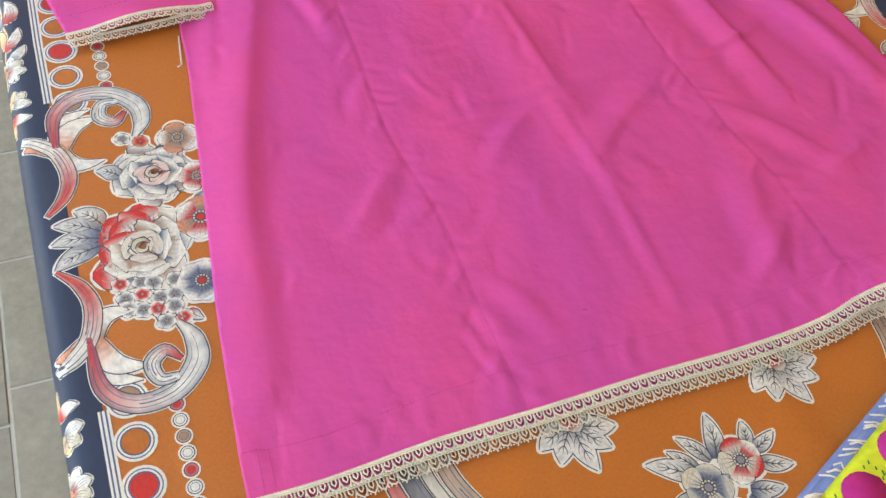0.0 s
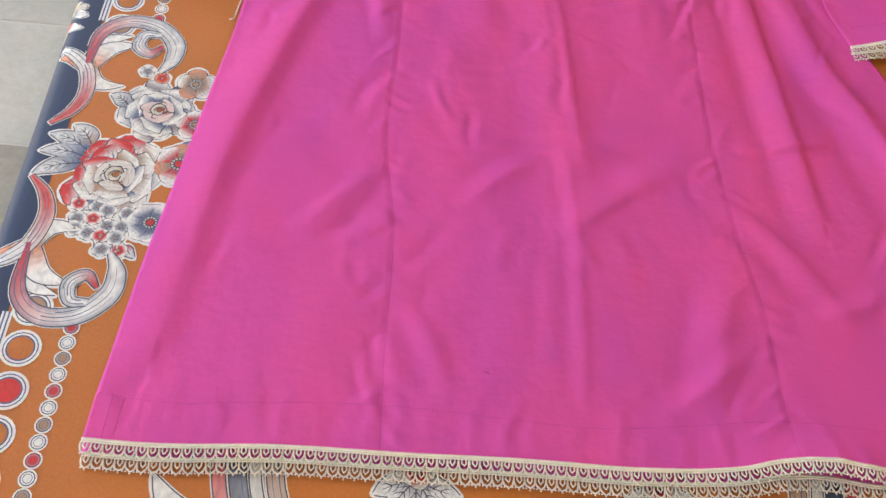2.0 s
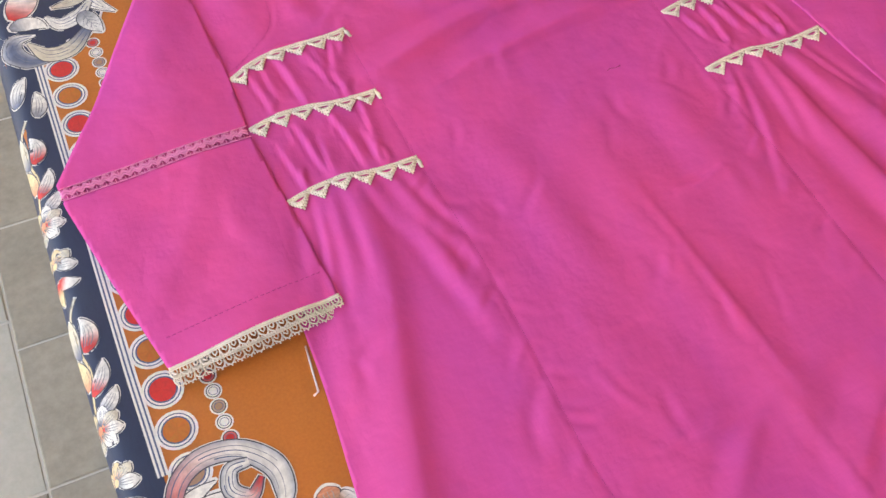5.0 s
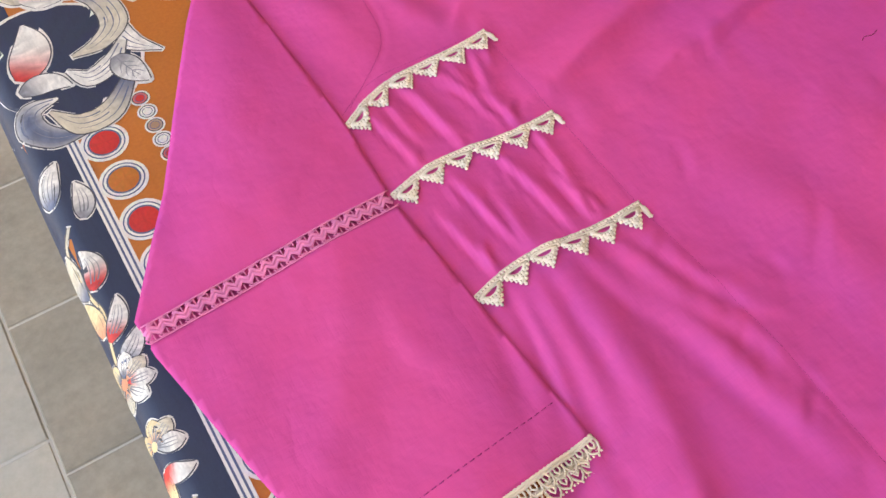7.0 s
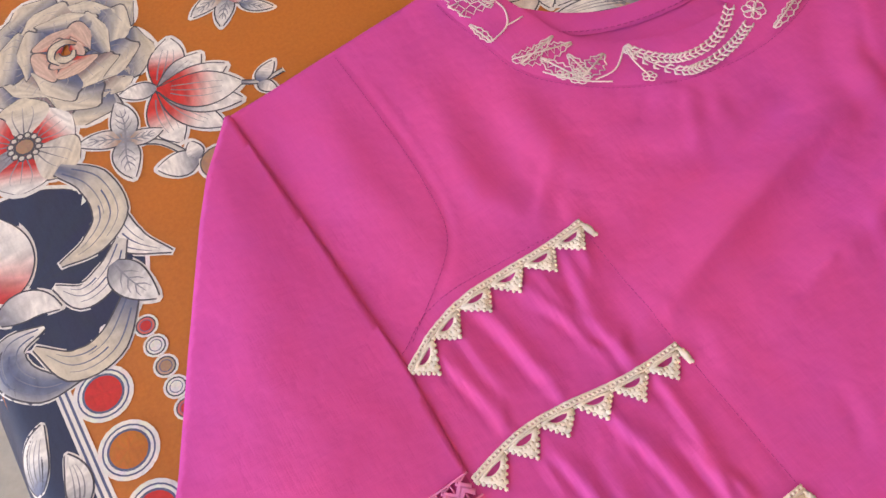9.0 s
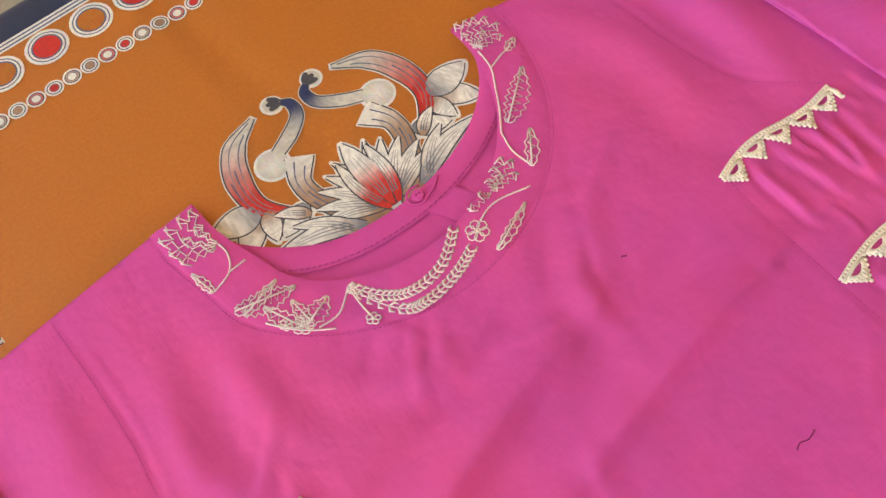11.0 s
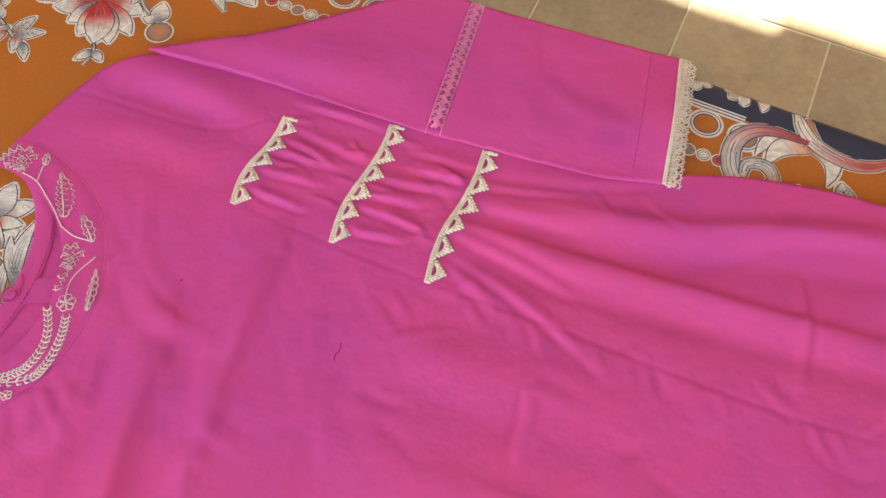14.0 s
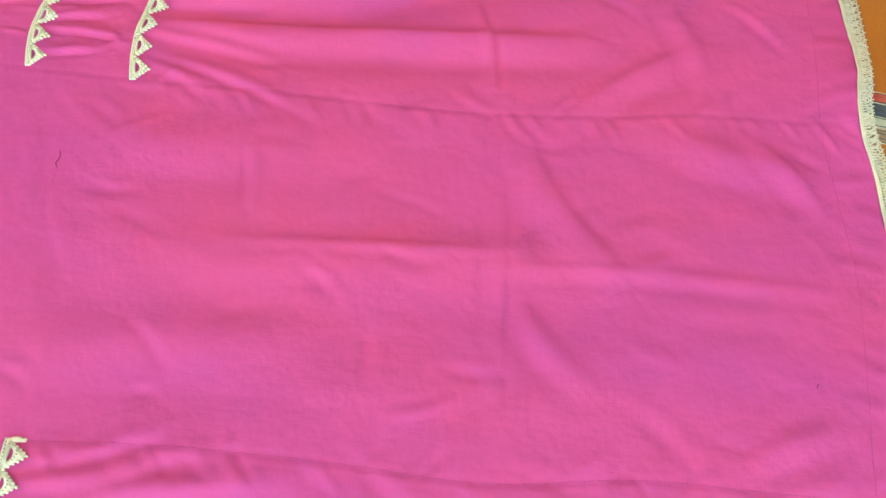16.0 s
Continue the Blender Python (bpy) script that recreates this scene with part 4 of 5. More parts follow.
for i in range(34):  # fine creases over the bodice
    x, y = rng.uniform(-0.18, 0.18), rng.uniform(0.0, 0.24)
    a, ln = rng.gauss(0.5, 0.6), rng.uniform(0.02, 0.07)
    SMALL.append(([(x, y), (x + 0.5 * ln * math.cos(a) + rng.uniform(-0.003, 0.003), y + 0.5 * ln * math.sin(a)), (x + ln * math.cos(a), y + ln * math.sin(a))], rng.uniform(0.002, 0.005), rng.uniform(0.004, 0.014), rng.choice((-1, 1, 1)) * rng.uniform(0.0008, 0.0022)))
for seam in (SEAM_L, SEAM_R):  # puckers across the seams
    p = spline(seam, 60)
    for i in range(16, 58):
        if rng.random() < 0.7:
            s = rng.choice((-1, 1))
            ln = rng.uniform(0.008, 0.026)
            x, y = p[i]
            SMALL.append(([(x, y), (x + s * ln * 0.5, y - ln * 0.35), (x + s * ln, y - ln * rng.uniform(0.4, 1.0))], rng.uniform(0.002, 0.004), rng.uniform(0.003, 0.006), rng.choice((-1, 1)) * rng.uniform(0.0010, 0.0026)))
for i in range(26):  # ease along the hem
    x = -0.33 + i * 0.0268 + rng.uniform(-0.006, 0.006)
    ln = rng.uniform(0.02, 0.05)
    SMALL.append(([(x, -0.600), (x + rng.uniform(-0.006, 0.006), -0.600 + ln * 0.5), (x + rng.uniform(-0.012, 0.012), -0.600 + ln)], 0.004, 0.006, rng.uniform(0.0006, 0.0018)))
fold_height, small_height = creases(FOLDS), creases(SMALL)
seam_groove = creases([(SEAM_L, 0.0022, 0.0022, -0.0006), (SEAM_R, 0.0022, 0.0022, -0.0006), ([(-0.270, 0.165), (-0.222, 0.205), (-0.209, 0.250), (-0.207, 0.300), (-0.208, 0.362)], 0.0022, 0.0022, -0.0006), ([(0.246, 0.176), (0.212, 0.215), (0.200, 0.260), (0.196, 0.310), (0.192, 0.362)], 0.0022, 0.0022, -0.0006)])


def soft(x, y, s, seed):
    """Smooth noise on arrays, from a few crossing waves."""
    r = np.random.RandomState(seed)
    z = np.zeros_like(x)
    for i in range(7):
        a, k = r.uniform(0, math.pi), s * r.uniform(0.6, 1.6)
        z += np.sin((x * math.cos(a) + y * math.sin(a)) * k + r.uniform(0, 6.3) + 0.8 * np.sin(x * k * 0.6 + y * k * 0.3 + i))
    return z / 7


def smooth(a, lo, hi):
    t = np.clip((a - lo) / (hi - lo), 0, 1)
    return t * t * (3 - 2 * t)


def pleats(x0, x1, rows, seed):
    """Uneven gathers running from lace strip to lace strip, steep on one side, and opening out below the last."""
    r = random.Random(seed)
    out = []
    for top, low in rows:
        k = 6
        for i in range(k):
            x = x0 + (x1 - x0) * (i + r.uniform(0.25, 0.75)) / k
            drift = r.uniform(-0.008, 0.014)
            ya, yb = top - r.uniform(0.001, 0.012), low + r.uniform(0.002, 0.010)
            if r.random() < 0.35:
                yb = low + (top - low) * r.uniform(0.25, 0.5)
            elif r.random() < 0.3:
                ya = top - (top - low) * r.uniform(0.25, 0.5)
            p = [(x + drift * t + r.uniform(-0.0009, 0.0009), ya + (yb - ya) * t) for t in (0.0, 0.33, 0.66, 1.0)]
            wide, steep = r.uniform(0.006, 0.010), r.uniform(0.0018, 0.0030)
            out.append((p, wide, steep, r.uniform(0.0028, 0.0050)))
        for i in range(7):
            x = x0 + (x1 - x0) * r.uniform(0.03, 0.97)
            y = top - 0.003 if i % 2 else low + 0.004
            ln = (top - low) * r.uniform(0.18, 0.35) * (-1 if i % 2 else 1)
            out.append(([(x, y), (x + r.uniform(-0.003, 0.003), y + 0.5 * ln), (x + r.uniform(-0.006, 0.006), y + ln)], r.uniform(0.002, 0.004), r.uniform(0.0016, 0.003), r.uniform(0.0015, 0.003)))
    for i in range(7):
        x = x0 + (x1 - x0) * (i + r.uniform(0.2, 0.8)) / 7
        ln = r.uniform(0.05, 0.16)
        lean = 1.0 * (x - (x0 + x1) / 2) / (x1 - x0) + r.uniform(-0.1, 0.1)
        out.append(([(x, 0.004), (x + lean * ln * 0.4, -ln * 0.5), (x + lean * ln, -ln)], r.uniform(0.006, 0.011), r.uniform(0.003, 0.006), r.uniform(0.0018, 0.0034)))
    return out


pleat_height = creases(pleats(-0.270, -0.160, ((0.174, 0.096), (0.094, 0.010)), 5) + pleats(0.156, 0.270, ((0.174, 0.090), (0.088, 0.008)), 9))


def front_z(x, y):
    z = 0.0078 + 0.80 * fold_height(x, y) + 0.52 * small_height(x, y) + seam_groove(x, y)
    z += 0.0016 * soft(x, y, 26, 3) + 0.0005 * soft(x, y, 90, 5)
    z += 0.75 * pleat_height(x, y)
    z = np.maximum(z, 0.0042)
    z += 0.0115 * np.exp(-(((x - 0.215) / 0.06) ** 2) - ((y + 0.60) / 0.035) ** 2)
    return z


HEM = [(-0.340, -0.613), (-0.283, -0.613), (-0.200, -0.607), (-0.116, -0.606), (-0.026, -0.604), (0.063, -0.604), (0.134, -0.599), (0.173, -0.591), (0.208, -0.589), (0.250, -0.593), (0.326, -0.589), (0.384, -0.586)]
LEFT_SIDE = [(-0.300, -0.10), (-0.303, -0.17), (-0.309, -0.236), (-0.320, -0.353), (-0.331, -0.460), (-0.339, -0.577)]
RIGHT_SIDE = [(0.384, -0.586), (0.379, -0.500), (0.376, -0.422), (0.373, -0.363), (0.365, -0.270), (0.349, -0.200), (0.326, -0.143), (0.305, -0.10)]
NECK_X, NECK_Y = -0.009, 0.365


def drawn_in(x, y):
    """The neckline lies pulled in a little on the wearer's right."""
    return x + 0.0105 * smooth(np.asarray(y, float), 0.275, 0.325) * smooth(-np.asarray(x, float), 0.03, 0.08)


def arc(rx, ry, a0, a1, n, cy=NECK_Y):
    p = [(NECK_X + rx * math.cos(radians(a)), cy + ry * math.sin(radians(a))) for a in np.linspace(a0, a1, n)]
    return [(float(drawn_in(x, y)), y) for x, y in p]


def outline(neck):
    return np.array([tuple(p) for p in spline(LEFT_SIDE, 40)] + [tuple(p) for p in spline(HEM, 90)] + [tuple(p) for p in spline(RIGHT_SIDE, 40)]
                    + [(0.300, 0.05), (0.285, 0.20), (0.262, 0.305), (0.250, 0.328), (0.222, 0.350), (0.175, 0.361)] + neck + [(-0.206, 0.362), (-0.284, 0.354), (-0.295, 0.30), (-0.298, 0.10)])


def to_outline(poly, x, y):
    """Signed distance (inside negative) and nearest outline point for arrays of places."""
    best, bx, by = np.full(x.shape, 9.0), np.zeros(x.shape), np.zeros(x.shape)
    inside = np.zeros(x.shape, bool)
    for (ax, ay), (cx_, cy_) in zip(poly, np.roll(poly, -1, 0)):
        dx, dy = cx_ - ax, cy_ - ay
        t = np.clip(((x - ax) * dx + (y - ay) * dy) / (dx * dx + dy * dy + 1e-15), 0, 1)
        qx, qy = ax + t * dx, ay + t * dy
        d = np.hypot(x - qx, y - qy)
        m = d < best
        best[m], bx[m], by[m] = d[m], qx[m], qy[m]
        if abs(dy) > 1e-12:
            inside ^= ((ay > y) != (cy_ > y)) & (x < dx * (y - ay) / dy + ax)
    return np.where(inside, -best, best), bx, by


def sheet(name, poly, height, cell, mat, parent, label="", thick=0.0012, cut=None):
    """A sheet of cloth with this outline and height, its edge following the outline."""
    lo, hi = poly.min(0) - 2 * cell, poly.max(0) + 2 * cell
    gx, gy = np.meshgrid(np.arange(lo[0], hi[0], cell), np.arange(lo[1], hi[1], cell))
    d, bx, by = to_outline(poly, gx, gy)
    if cut is not None:
        d2, cx2, cy2 = to_outline(cut, gx, gy)
        m = -d2 > d
        d, bx, by = np.where(m, -d2, d), np.where(m, cx2, bx), np.where(m, cy2, by)
    mid = 0.25 * (d[:-1, :-1] + d[1:, :-1] + d[:-1, 1:] + d[1:, 1:]) < 0
    used = np.zeros(d.shape, bool)
    for a in (slice(None, -1), slice(1, None)):
        for c_ in (slice(None, -1), slice(1, None)):
            used[a, c_] |= mid
    full = np.zeros(d.shape, int)
    for a in (slice(None, -1), slice(1, None)):
        for c_ in (slice(None, -1), slice(1, None)):
            full[a, c_] += mid
    rim = used & (full < 4)
    x, y = np.where(rim, bx, gx), np.where(rim, by, gy)
    z = height(x, y)
    idx = np.full(d.shape, -1)
    idx[used] = np.arange(used.sum())
    j, i = np.nonzero(mid)
    faces = np.stack([idx[j, i], idx[j, i + 1], idx[j + 1, i + 1], idx[j + 1, i]], 1).tolist()
    ob = mesh_object(name, np.stack([x[used], y[used], z[used]], 1).tolist(), faces, mat, parent, label)
    if thick:
        s = ob.modifiers.new("thickness", "SOLIDIFY")
        s.thickness, s.offset = thick, -1
    return ob


kurta = tagged(new("kurta"), "bright pink cotton kurta with cream lace trims, laid flat", "kurta")
front = outline(arc(0.107, 0.112, 4, -184, 60))
back = outline(arc(0.112, 0.080, 4, -184, 60, 0.370))
back_low = back.copy()
back_low[back_low[:, 1] < -0.585, 1] -= 0.009
sheet("back_panel", back_low, lambda x, y: 0.0022 + 0.0005 * soft(x, y, 60, 9), 0.006, PINK, kurta, "pink back of the kurta", 0.001)
sheet("front_panel", front, front_z, 0.0024, PINK, kurta, "creased pink front panel", 0.001)


def on_many(p, lift=0.0):
    p = np.array(p, float)
    return np.column_stack([p, front_z(p[:, 0], p[:, 1]) + lift])


# sleeves, folded in beside the body
SLEEVE_L = [(-0.284, 0.357), (-0.314, 0.318), (-0.330, 0.291), (-0.363, 0.232), (-0.398, 0.168), (-0.446, 0.092), (-0.444, 0.066), (-0.426, -0.020), (-0.405, -0.112), (-0.335, -0.106), (-0.265, -0.098), (-0.272, 0.0), (-0.279, 0.089), (-0.2755, 0.161), (-0.279, 0.260)]
SLEEVE_R = [(0.254, 0.328), (0.262, 0.260), (0.270, 0.174), (0.277, 0.053), (0.295, -0.092), (0.310, -0.139), (0.380, -0.126), (0.446, -0.113), (0.436, 0.0), (0.432, 0.046), (0.431, 0.079), (0.431, 0.112), (0.402, 0.156), (0.363, 0.191), (0.307, 0.247)]


def sleeve_z(base, wave, inner, seed, cuff, close):
    """Height of a sleeve: lying on the body at its inner fold, its cuff gaping a little."""
    def height(x, y):
        z = base + 0.0015 * soft(x, y, 34, seed) + 0.0006 * soft(x, y, 120, seed + 1) + wave(x, y)
        lip = np.abs(x - np.interp(y, [p[1] for p in inner], [p[0] for p in inner]))
        gape = 0.0075 * np.exp(-(((y - cuff[1]) / 0.028) ** 2) - ((x - cuff[0]) / 0.042) ** 2)
        down = np.exp(-((lip / 0.022) ** 2)) * (1 - (1 - close) * smooth(y, 0.16, 0.24))
        return z + gape + down * (front_z(x, y) + 0.0024 - z)

    return height


INNER_L = [(-0.265, -0.098), (-0.272, 0.0), (-0.279, 0.089), (-0.2755, 0.161), (-0.279, 0.260), (-0.284, 0.357)]
INNER_R = [(0.310, -0.139), (0.295, -0.092), (0.277, 0.053), (0.270, 0.174), (0.262, 0.260), (0.254, 0.328)]
wave_l = creases([([(-0.300, 0.32), (-0.330, 0.22), (-0.350, 0.12)], 0.03, 0.03, 0.004), ([(-0.43, 0.05), (-0.37, 0.055), (-0.30, 0.06)], 0.012, 0.02, 0.002), ([(-0.40, -0.05), (-0.36, 0.0), (-0.33, 0.06)], 0.012, 0.014, 0.0016), ([(-0.41, 0.12), (-0.36, 0.13), (-0.30, 0.14)], 0.012, 0.02, 0.002), ([(-0.30, -0.05), (-0.32, 0.0), (-0.31, 0.05)], 0.008, 0.01, 0.0013)])
wave_r = creases([([(0.275, 0.30), (0.300, 0.20), (0.330, 0.11)], 0.03, 0.03, 0.004), ([(0.42, 0.02), (0.36, 0.0), (0.30, -0.02)], 0.012, 0.02, 0.0018), ([(0.40, 0.10), (0.35, 0.11), (0.30, 0.10)], 0.012, 0.02, 0.002), ([(0.36, -0.11), (0.352, -0.06), (0.37, 0.0)], 0.008, 0.01, 0.0013)])
height_l, height_r = sleeve_z(0.0128, wave_l, INNER_L, 21, (-0.335, -0.108), 1.0), sleeve_z(0.0134, wave_r, INNER_R, 31, (0.378, -0.128), 0.3)


def slot(a, b_, half):
    """The open strip in a sleeve where the lace insert sits."""
    a, b_ = np.array(a), np.array(b_)
    d = (b_ - a) / np.linalg.norm(b_ - a)
    nrm = np.array([-d[1], d[0]])
    a, b_ = a - d * 0.01, b_ + d * 0.01
    return np.array([a + nrm * half, a - nrm * half, b_ - nrm * half, b_ + nrm * half])


BAND_L, BAND_R = ((-0.444, 0.080), (-0.278, 0.091)), ((0.430, 0.078), (0.277, 0.056))
PITCH = 0.0080


def lace_edge(path, zs, parent, name, label, drop=0.0108, r=0.00076):
    """Looped cotton lace hanging outward from a curve; the way of the curve has the garment on its left."""
    k = Tubes()
    p = np.asarray(path, float)
    seg = np.r_[0, np.cumsum(np.linalg.norm(np.diff(p, axis=0), axis=1))]
    units = max(3, int(round(seg[-1] / PITCH)))
    step = seg[-1] / units

    def at(a, b_, lift=0.0):
        s = np.clip(a, -0.003, seg[-1] + 0.003)
        q = np.array([np.interp(s, seg, p[:, 0]), np.interp(s, seg, p[:, 1])])
        q2 = np.array([np.interp(min(s + 0.004, seg[-1]), seg, p[:, 0]), np.interp(min(s + 0.004, seg[-1]), seg, p[:, 1])])
        q1 = np.array([np.interp(max(s - 0.004, 0), seg, p[:, 0]), np.interp(max(s - 0.004, 0), seg, p[:, 1])])
        d = (q2 - q1) / (np.linalg.norm(q2 - q1) + 1e-9)
        o = q + np.array([d[1], -d[0]]) * b_
        return np.array([o[0], o[1], np.interp(s, seg, zs) + lift])

    for b_, rr in ((0.0, 0.0013), (0.0016, 0.0009)):
        k.add([at(a, b_ + 0.0003 * math.sin(a * 2600), 0.0005) for a in np.arange(0, seg[-1] + step / 8, step / 6)], rr, 5, 0.8)
    rl = random.Random(3)
    for i in range(units):
        a = (i + 0.5) * step
        j = [rl.uniform(-0.0005, 0.0005) for _ in range(6)]
        h = step / 2
        k.add([at(a - h, 0.0015), at(a - h + j[0], drop * 0.50), at(a - h * 0.72, drop * 0.80 + j[1]), at(a + j[2], drop + j[3]), at(a + h * 0.72, drop * 0.80 + j[4]), at(a + h + j[0], drop * 0.50), at(a + h, 0.0015)], r, 5, 0.8)
        k.add([at(a - h * 0.30, 0.0015, 0.0004), at(a - h * 0.42 + j[5], drop * 0.45, 0.0004), at(a + j[1], drop * 0.66, 0.0006), at(a + h * 0.42 + j[5], drop * 0.45, 0.0004), at(a + h * 0.30, 0.0015, 0.0004)], r * 0.95, 5, 0.8)
        for t in (-0.45, 0.0, 0.45):
            k.bead(at(a + t * h * 1.6, drop * (1.04 - 0.28 * abs(t)) + 0.0006), 0.0008)
    return k.make(name, CREAM, parent, label)


for base_poly, height, band, tag in ((SLEEVE_L, height_l, BAND_L, "left"), (SLEEVE_R, height_r, BAND_R, "right")):
    poly = np.array(base_poly)
    dense = np.vstack([np.linspace(p, q, 6, endpoint=False) for p, q in zip(poly, np.roll(poly, -1, 0))])
    sleeve = sheet("sleeve", dense, height, 0.003, PINK, kurta, "wide pink sleeve with openwork band", 0.001, slot(*band, 0.0062))
    mid = dense.mean(0)
    under = mid + (dense - mid) * 0.985
    sheet("sleeve_lining", under, lambda x, y, hh=height: np.maximum(np.minimum(hh(x, y) - 0.0022, 0.0106), np.where(np.abs(x) < 0.302, front_z(x, y) + 0.0006, 0.003)), 0.006, PINK, sleeve, "pink underside of the sleeve", 0.001)
    # openwork insert: two zigzag strands with small diamonds between ladder edges
    k = Tubes()
    a, b_ = np.array(band[0]), np.array(band[1])
    ln = np.linalg.norm(b_ - a)
    d = (b_ - a) / ln
    nrm = np.array([-d[1], d[0]])

    def spot(s, q, lift=0.0002, hh=height, a=a, d=d, nrm=nrm):
        w = a + d * s + nrm * q
        return (w[0], w[1], float(hh(np.array([w[0]]), np.array([w[1]]))[0]) + lift)

    per = 0.0082
    cnt = int(ln / per)
    for off in (-0.0015, 0.0015):
        k.add([spot(i * per / 2, (0.0020 if i % 2 else -0.0020) + off, 0.0008) for i in range(2 * cnt + 1)], 0.0016, 5, 0.6)
    for i in range(2 * cnt):
        s, up = i * per / 2, (1 if i % 2 else -1)
        k.add([spot(s, up * 0.0032), spot(s - 0.0013, up * 0.0046), spot(s, up * 0.0062), spot(s + 0.0013, up * 0.0046)], 0.0007, 4, 0.6, True)
        k.add([spot(s, up * 0.0060), spot(s + per / 4, up * 0.0050), spot(s + per / 2, up * 0.0060)], 0.0005, 4, 0.6)
        k.add([spot(s, -up * 0.0015), spot(s, -up * 0.0062)], 0.0005, 4, 0.6)
    for q in (-0.0064, 0.0064):
        k.add([spot(s, q, 0.0003) for s in np.linspace(0, ln, 60)], 0.0006, 4, 0.6)
    k.make("lace_insert", PINK_LACE, sleeve, "pink openwork zigzag lace band")
    cuff = SLEEVE_L[8:11] if tag == "left" else SLEEVE_R[5:8]
    cp = spline(cuff, 30)
    cz = height(cp[:, 0], cp[:, 1])
    lace_edge(cp, cz, sleeve, "cuff_lace", "cream looped lace on the cuff", 0.0095)
    lo = cp + np.array([0.001, -0.0050])
    lace_edge(lo, np.minimum(cz - 0.004, 0.0095), sleeve, "cuff_lace", "cream looped lace on the back of the cuff", 0.0095)
    st = cp + np.array([0.0, 0.027])
    stitches = Tubes()
    sz = height(st[:, 0], st[:, 1])
    for i in range(1, 28):
        q0, q1 = np.r_[st[i], sz[i] + 0.0001], np.r_[st[i] * 0.35 + st[i + 1] * 0.65, sz[i] * 0.35 + sz[i + 1] * 0.65 + 0.0001]
        stitches.add([q0, q1], 0.0003, 4, 0.5)
    stitches.make("hem_stitching", PINK_STITCH, sleeve, "dark pink stitching")

# hem lace, front and back
hp = spline(HEM, 140)
lace_edge(hp, front_z(hp[:, 0], hp[:, 1]), kurta, "hem_lace", "cream looped cotton lace along the hem")
bp = hp + np.array([0.0015, -0.0085])
lace_edge(bp, np.full(140, 0.0030), kurta, "hem_lace", "cream looped cotton lace on the back hem")


def stitch_line(ctrl, name, mat, parent, lift=0.0002, gap=0.0030, fill=0.68, r=0.00015, dense=60):
    k = Tubes()
    p = spline(ctrl, dense)
    seg = np.r_[0, np.cumsum(np.linalg.norm(np.diff(p, axis=0), axis=1))]
    s = np.arange(0, seg[-1] - gap, gap)
    ends = np.concatenate([s, s + gap * fill])
    q = np.column_stack([np.interp(ends, seg, p[:, 0]), np.interp(ends, seg, p[:, 1])])
    z = front_z(q[:, 0], q[:, 1]) + lift
    for i in range(len(s)):
        k.add([(*q[i], z[i]), (*q[i + len(s)], z[i + len(s)])], r, 4, 0.5)
    return k.make(name, mat, parent)


stitch_line([(-0.337, -0.576), (-0.284, -0.580), (-0.221, -0.574), (-0.127, -0.569), (-0.022, -0.573), (0.038, -0.574), (0.110, -0.566), (0.179, -0.558), (0.27, -0.560), (0.378, -0.556)], "hem_stitching", PINK_STITCH, kurta, dense=160)
stitch_line(SEAM_L, "seam_stitching", PINK_STITCH, kurta, r=0.00014, dense=160)
stitch_line(SEAM_R, "seam_stitching", PINK_STITCH, kurta, r=0.00014, dense=160)
stitch_line([(-0.266, 0.170), (-0.222, 0.208), (-0.212, 0.250), (-0.210, 0.300), (-0.211, 0.360)], "armhole_stitching", PINK_STITCH, kurta)
stitch_line([(0.242, 0.181), (0.208, 0.218), (0.197, 0.260), (0.193, 0.310), (0.189, 0.358)], "armhole_stitching", PINK_STITCH, kurta)
stitch_line([(-0.326, -0.576), (-0.327, -0.612)], "slit_stitching", PINK_STITCH, kurta)
stitch_line([(-0.318, -0.580), (-0.319, -0.612)], "slit_stitching", PINK_STITCH, kurta)
stitch_line([(-0.274, 0.167), (-0.240, 0.183), (-0.157, 0.182)], "yoke_stitching", PINK_STITCH, kurta)
stitch_line(arc(0.1405, 0.1465, -2, -178, 40), "neck_stitching", PINK_STITCH, kurta, dense=120)


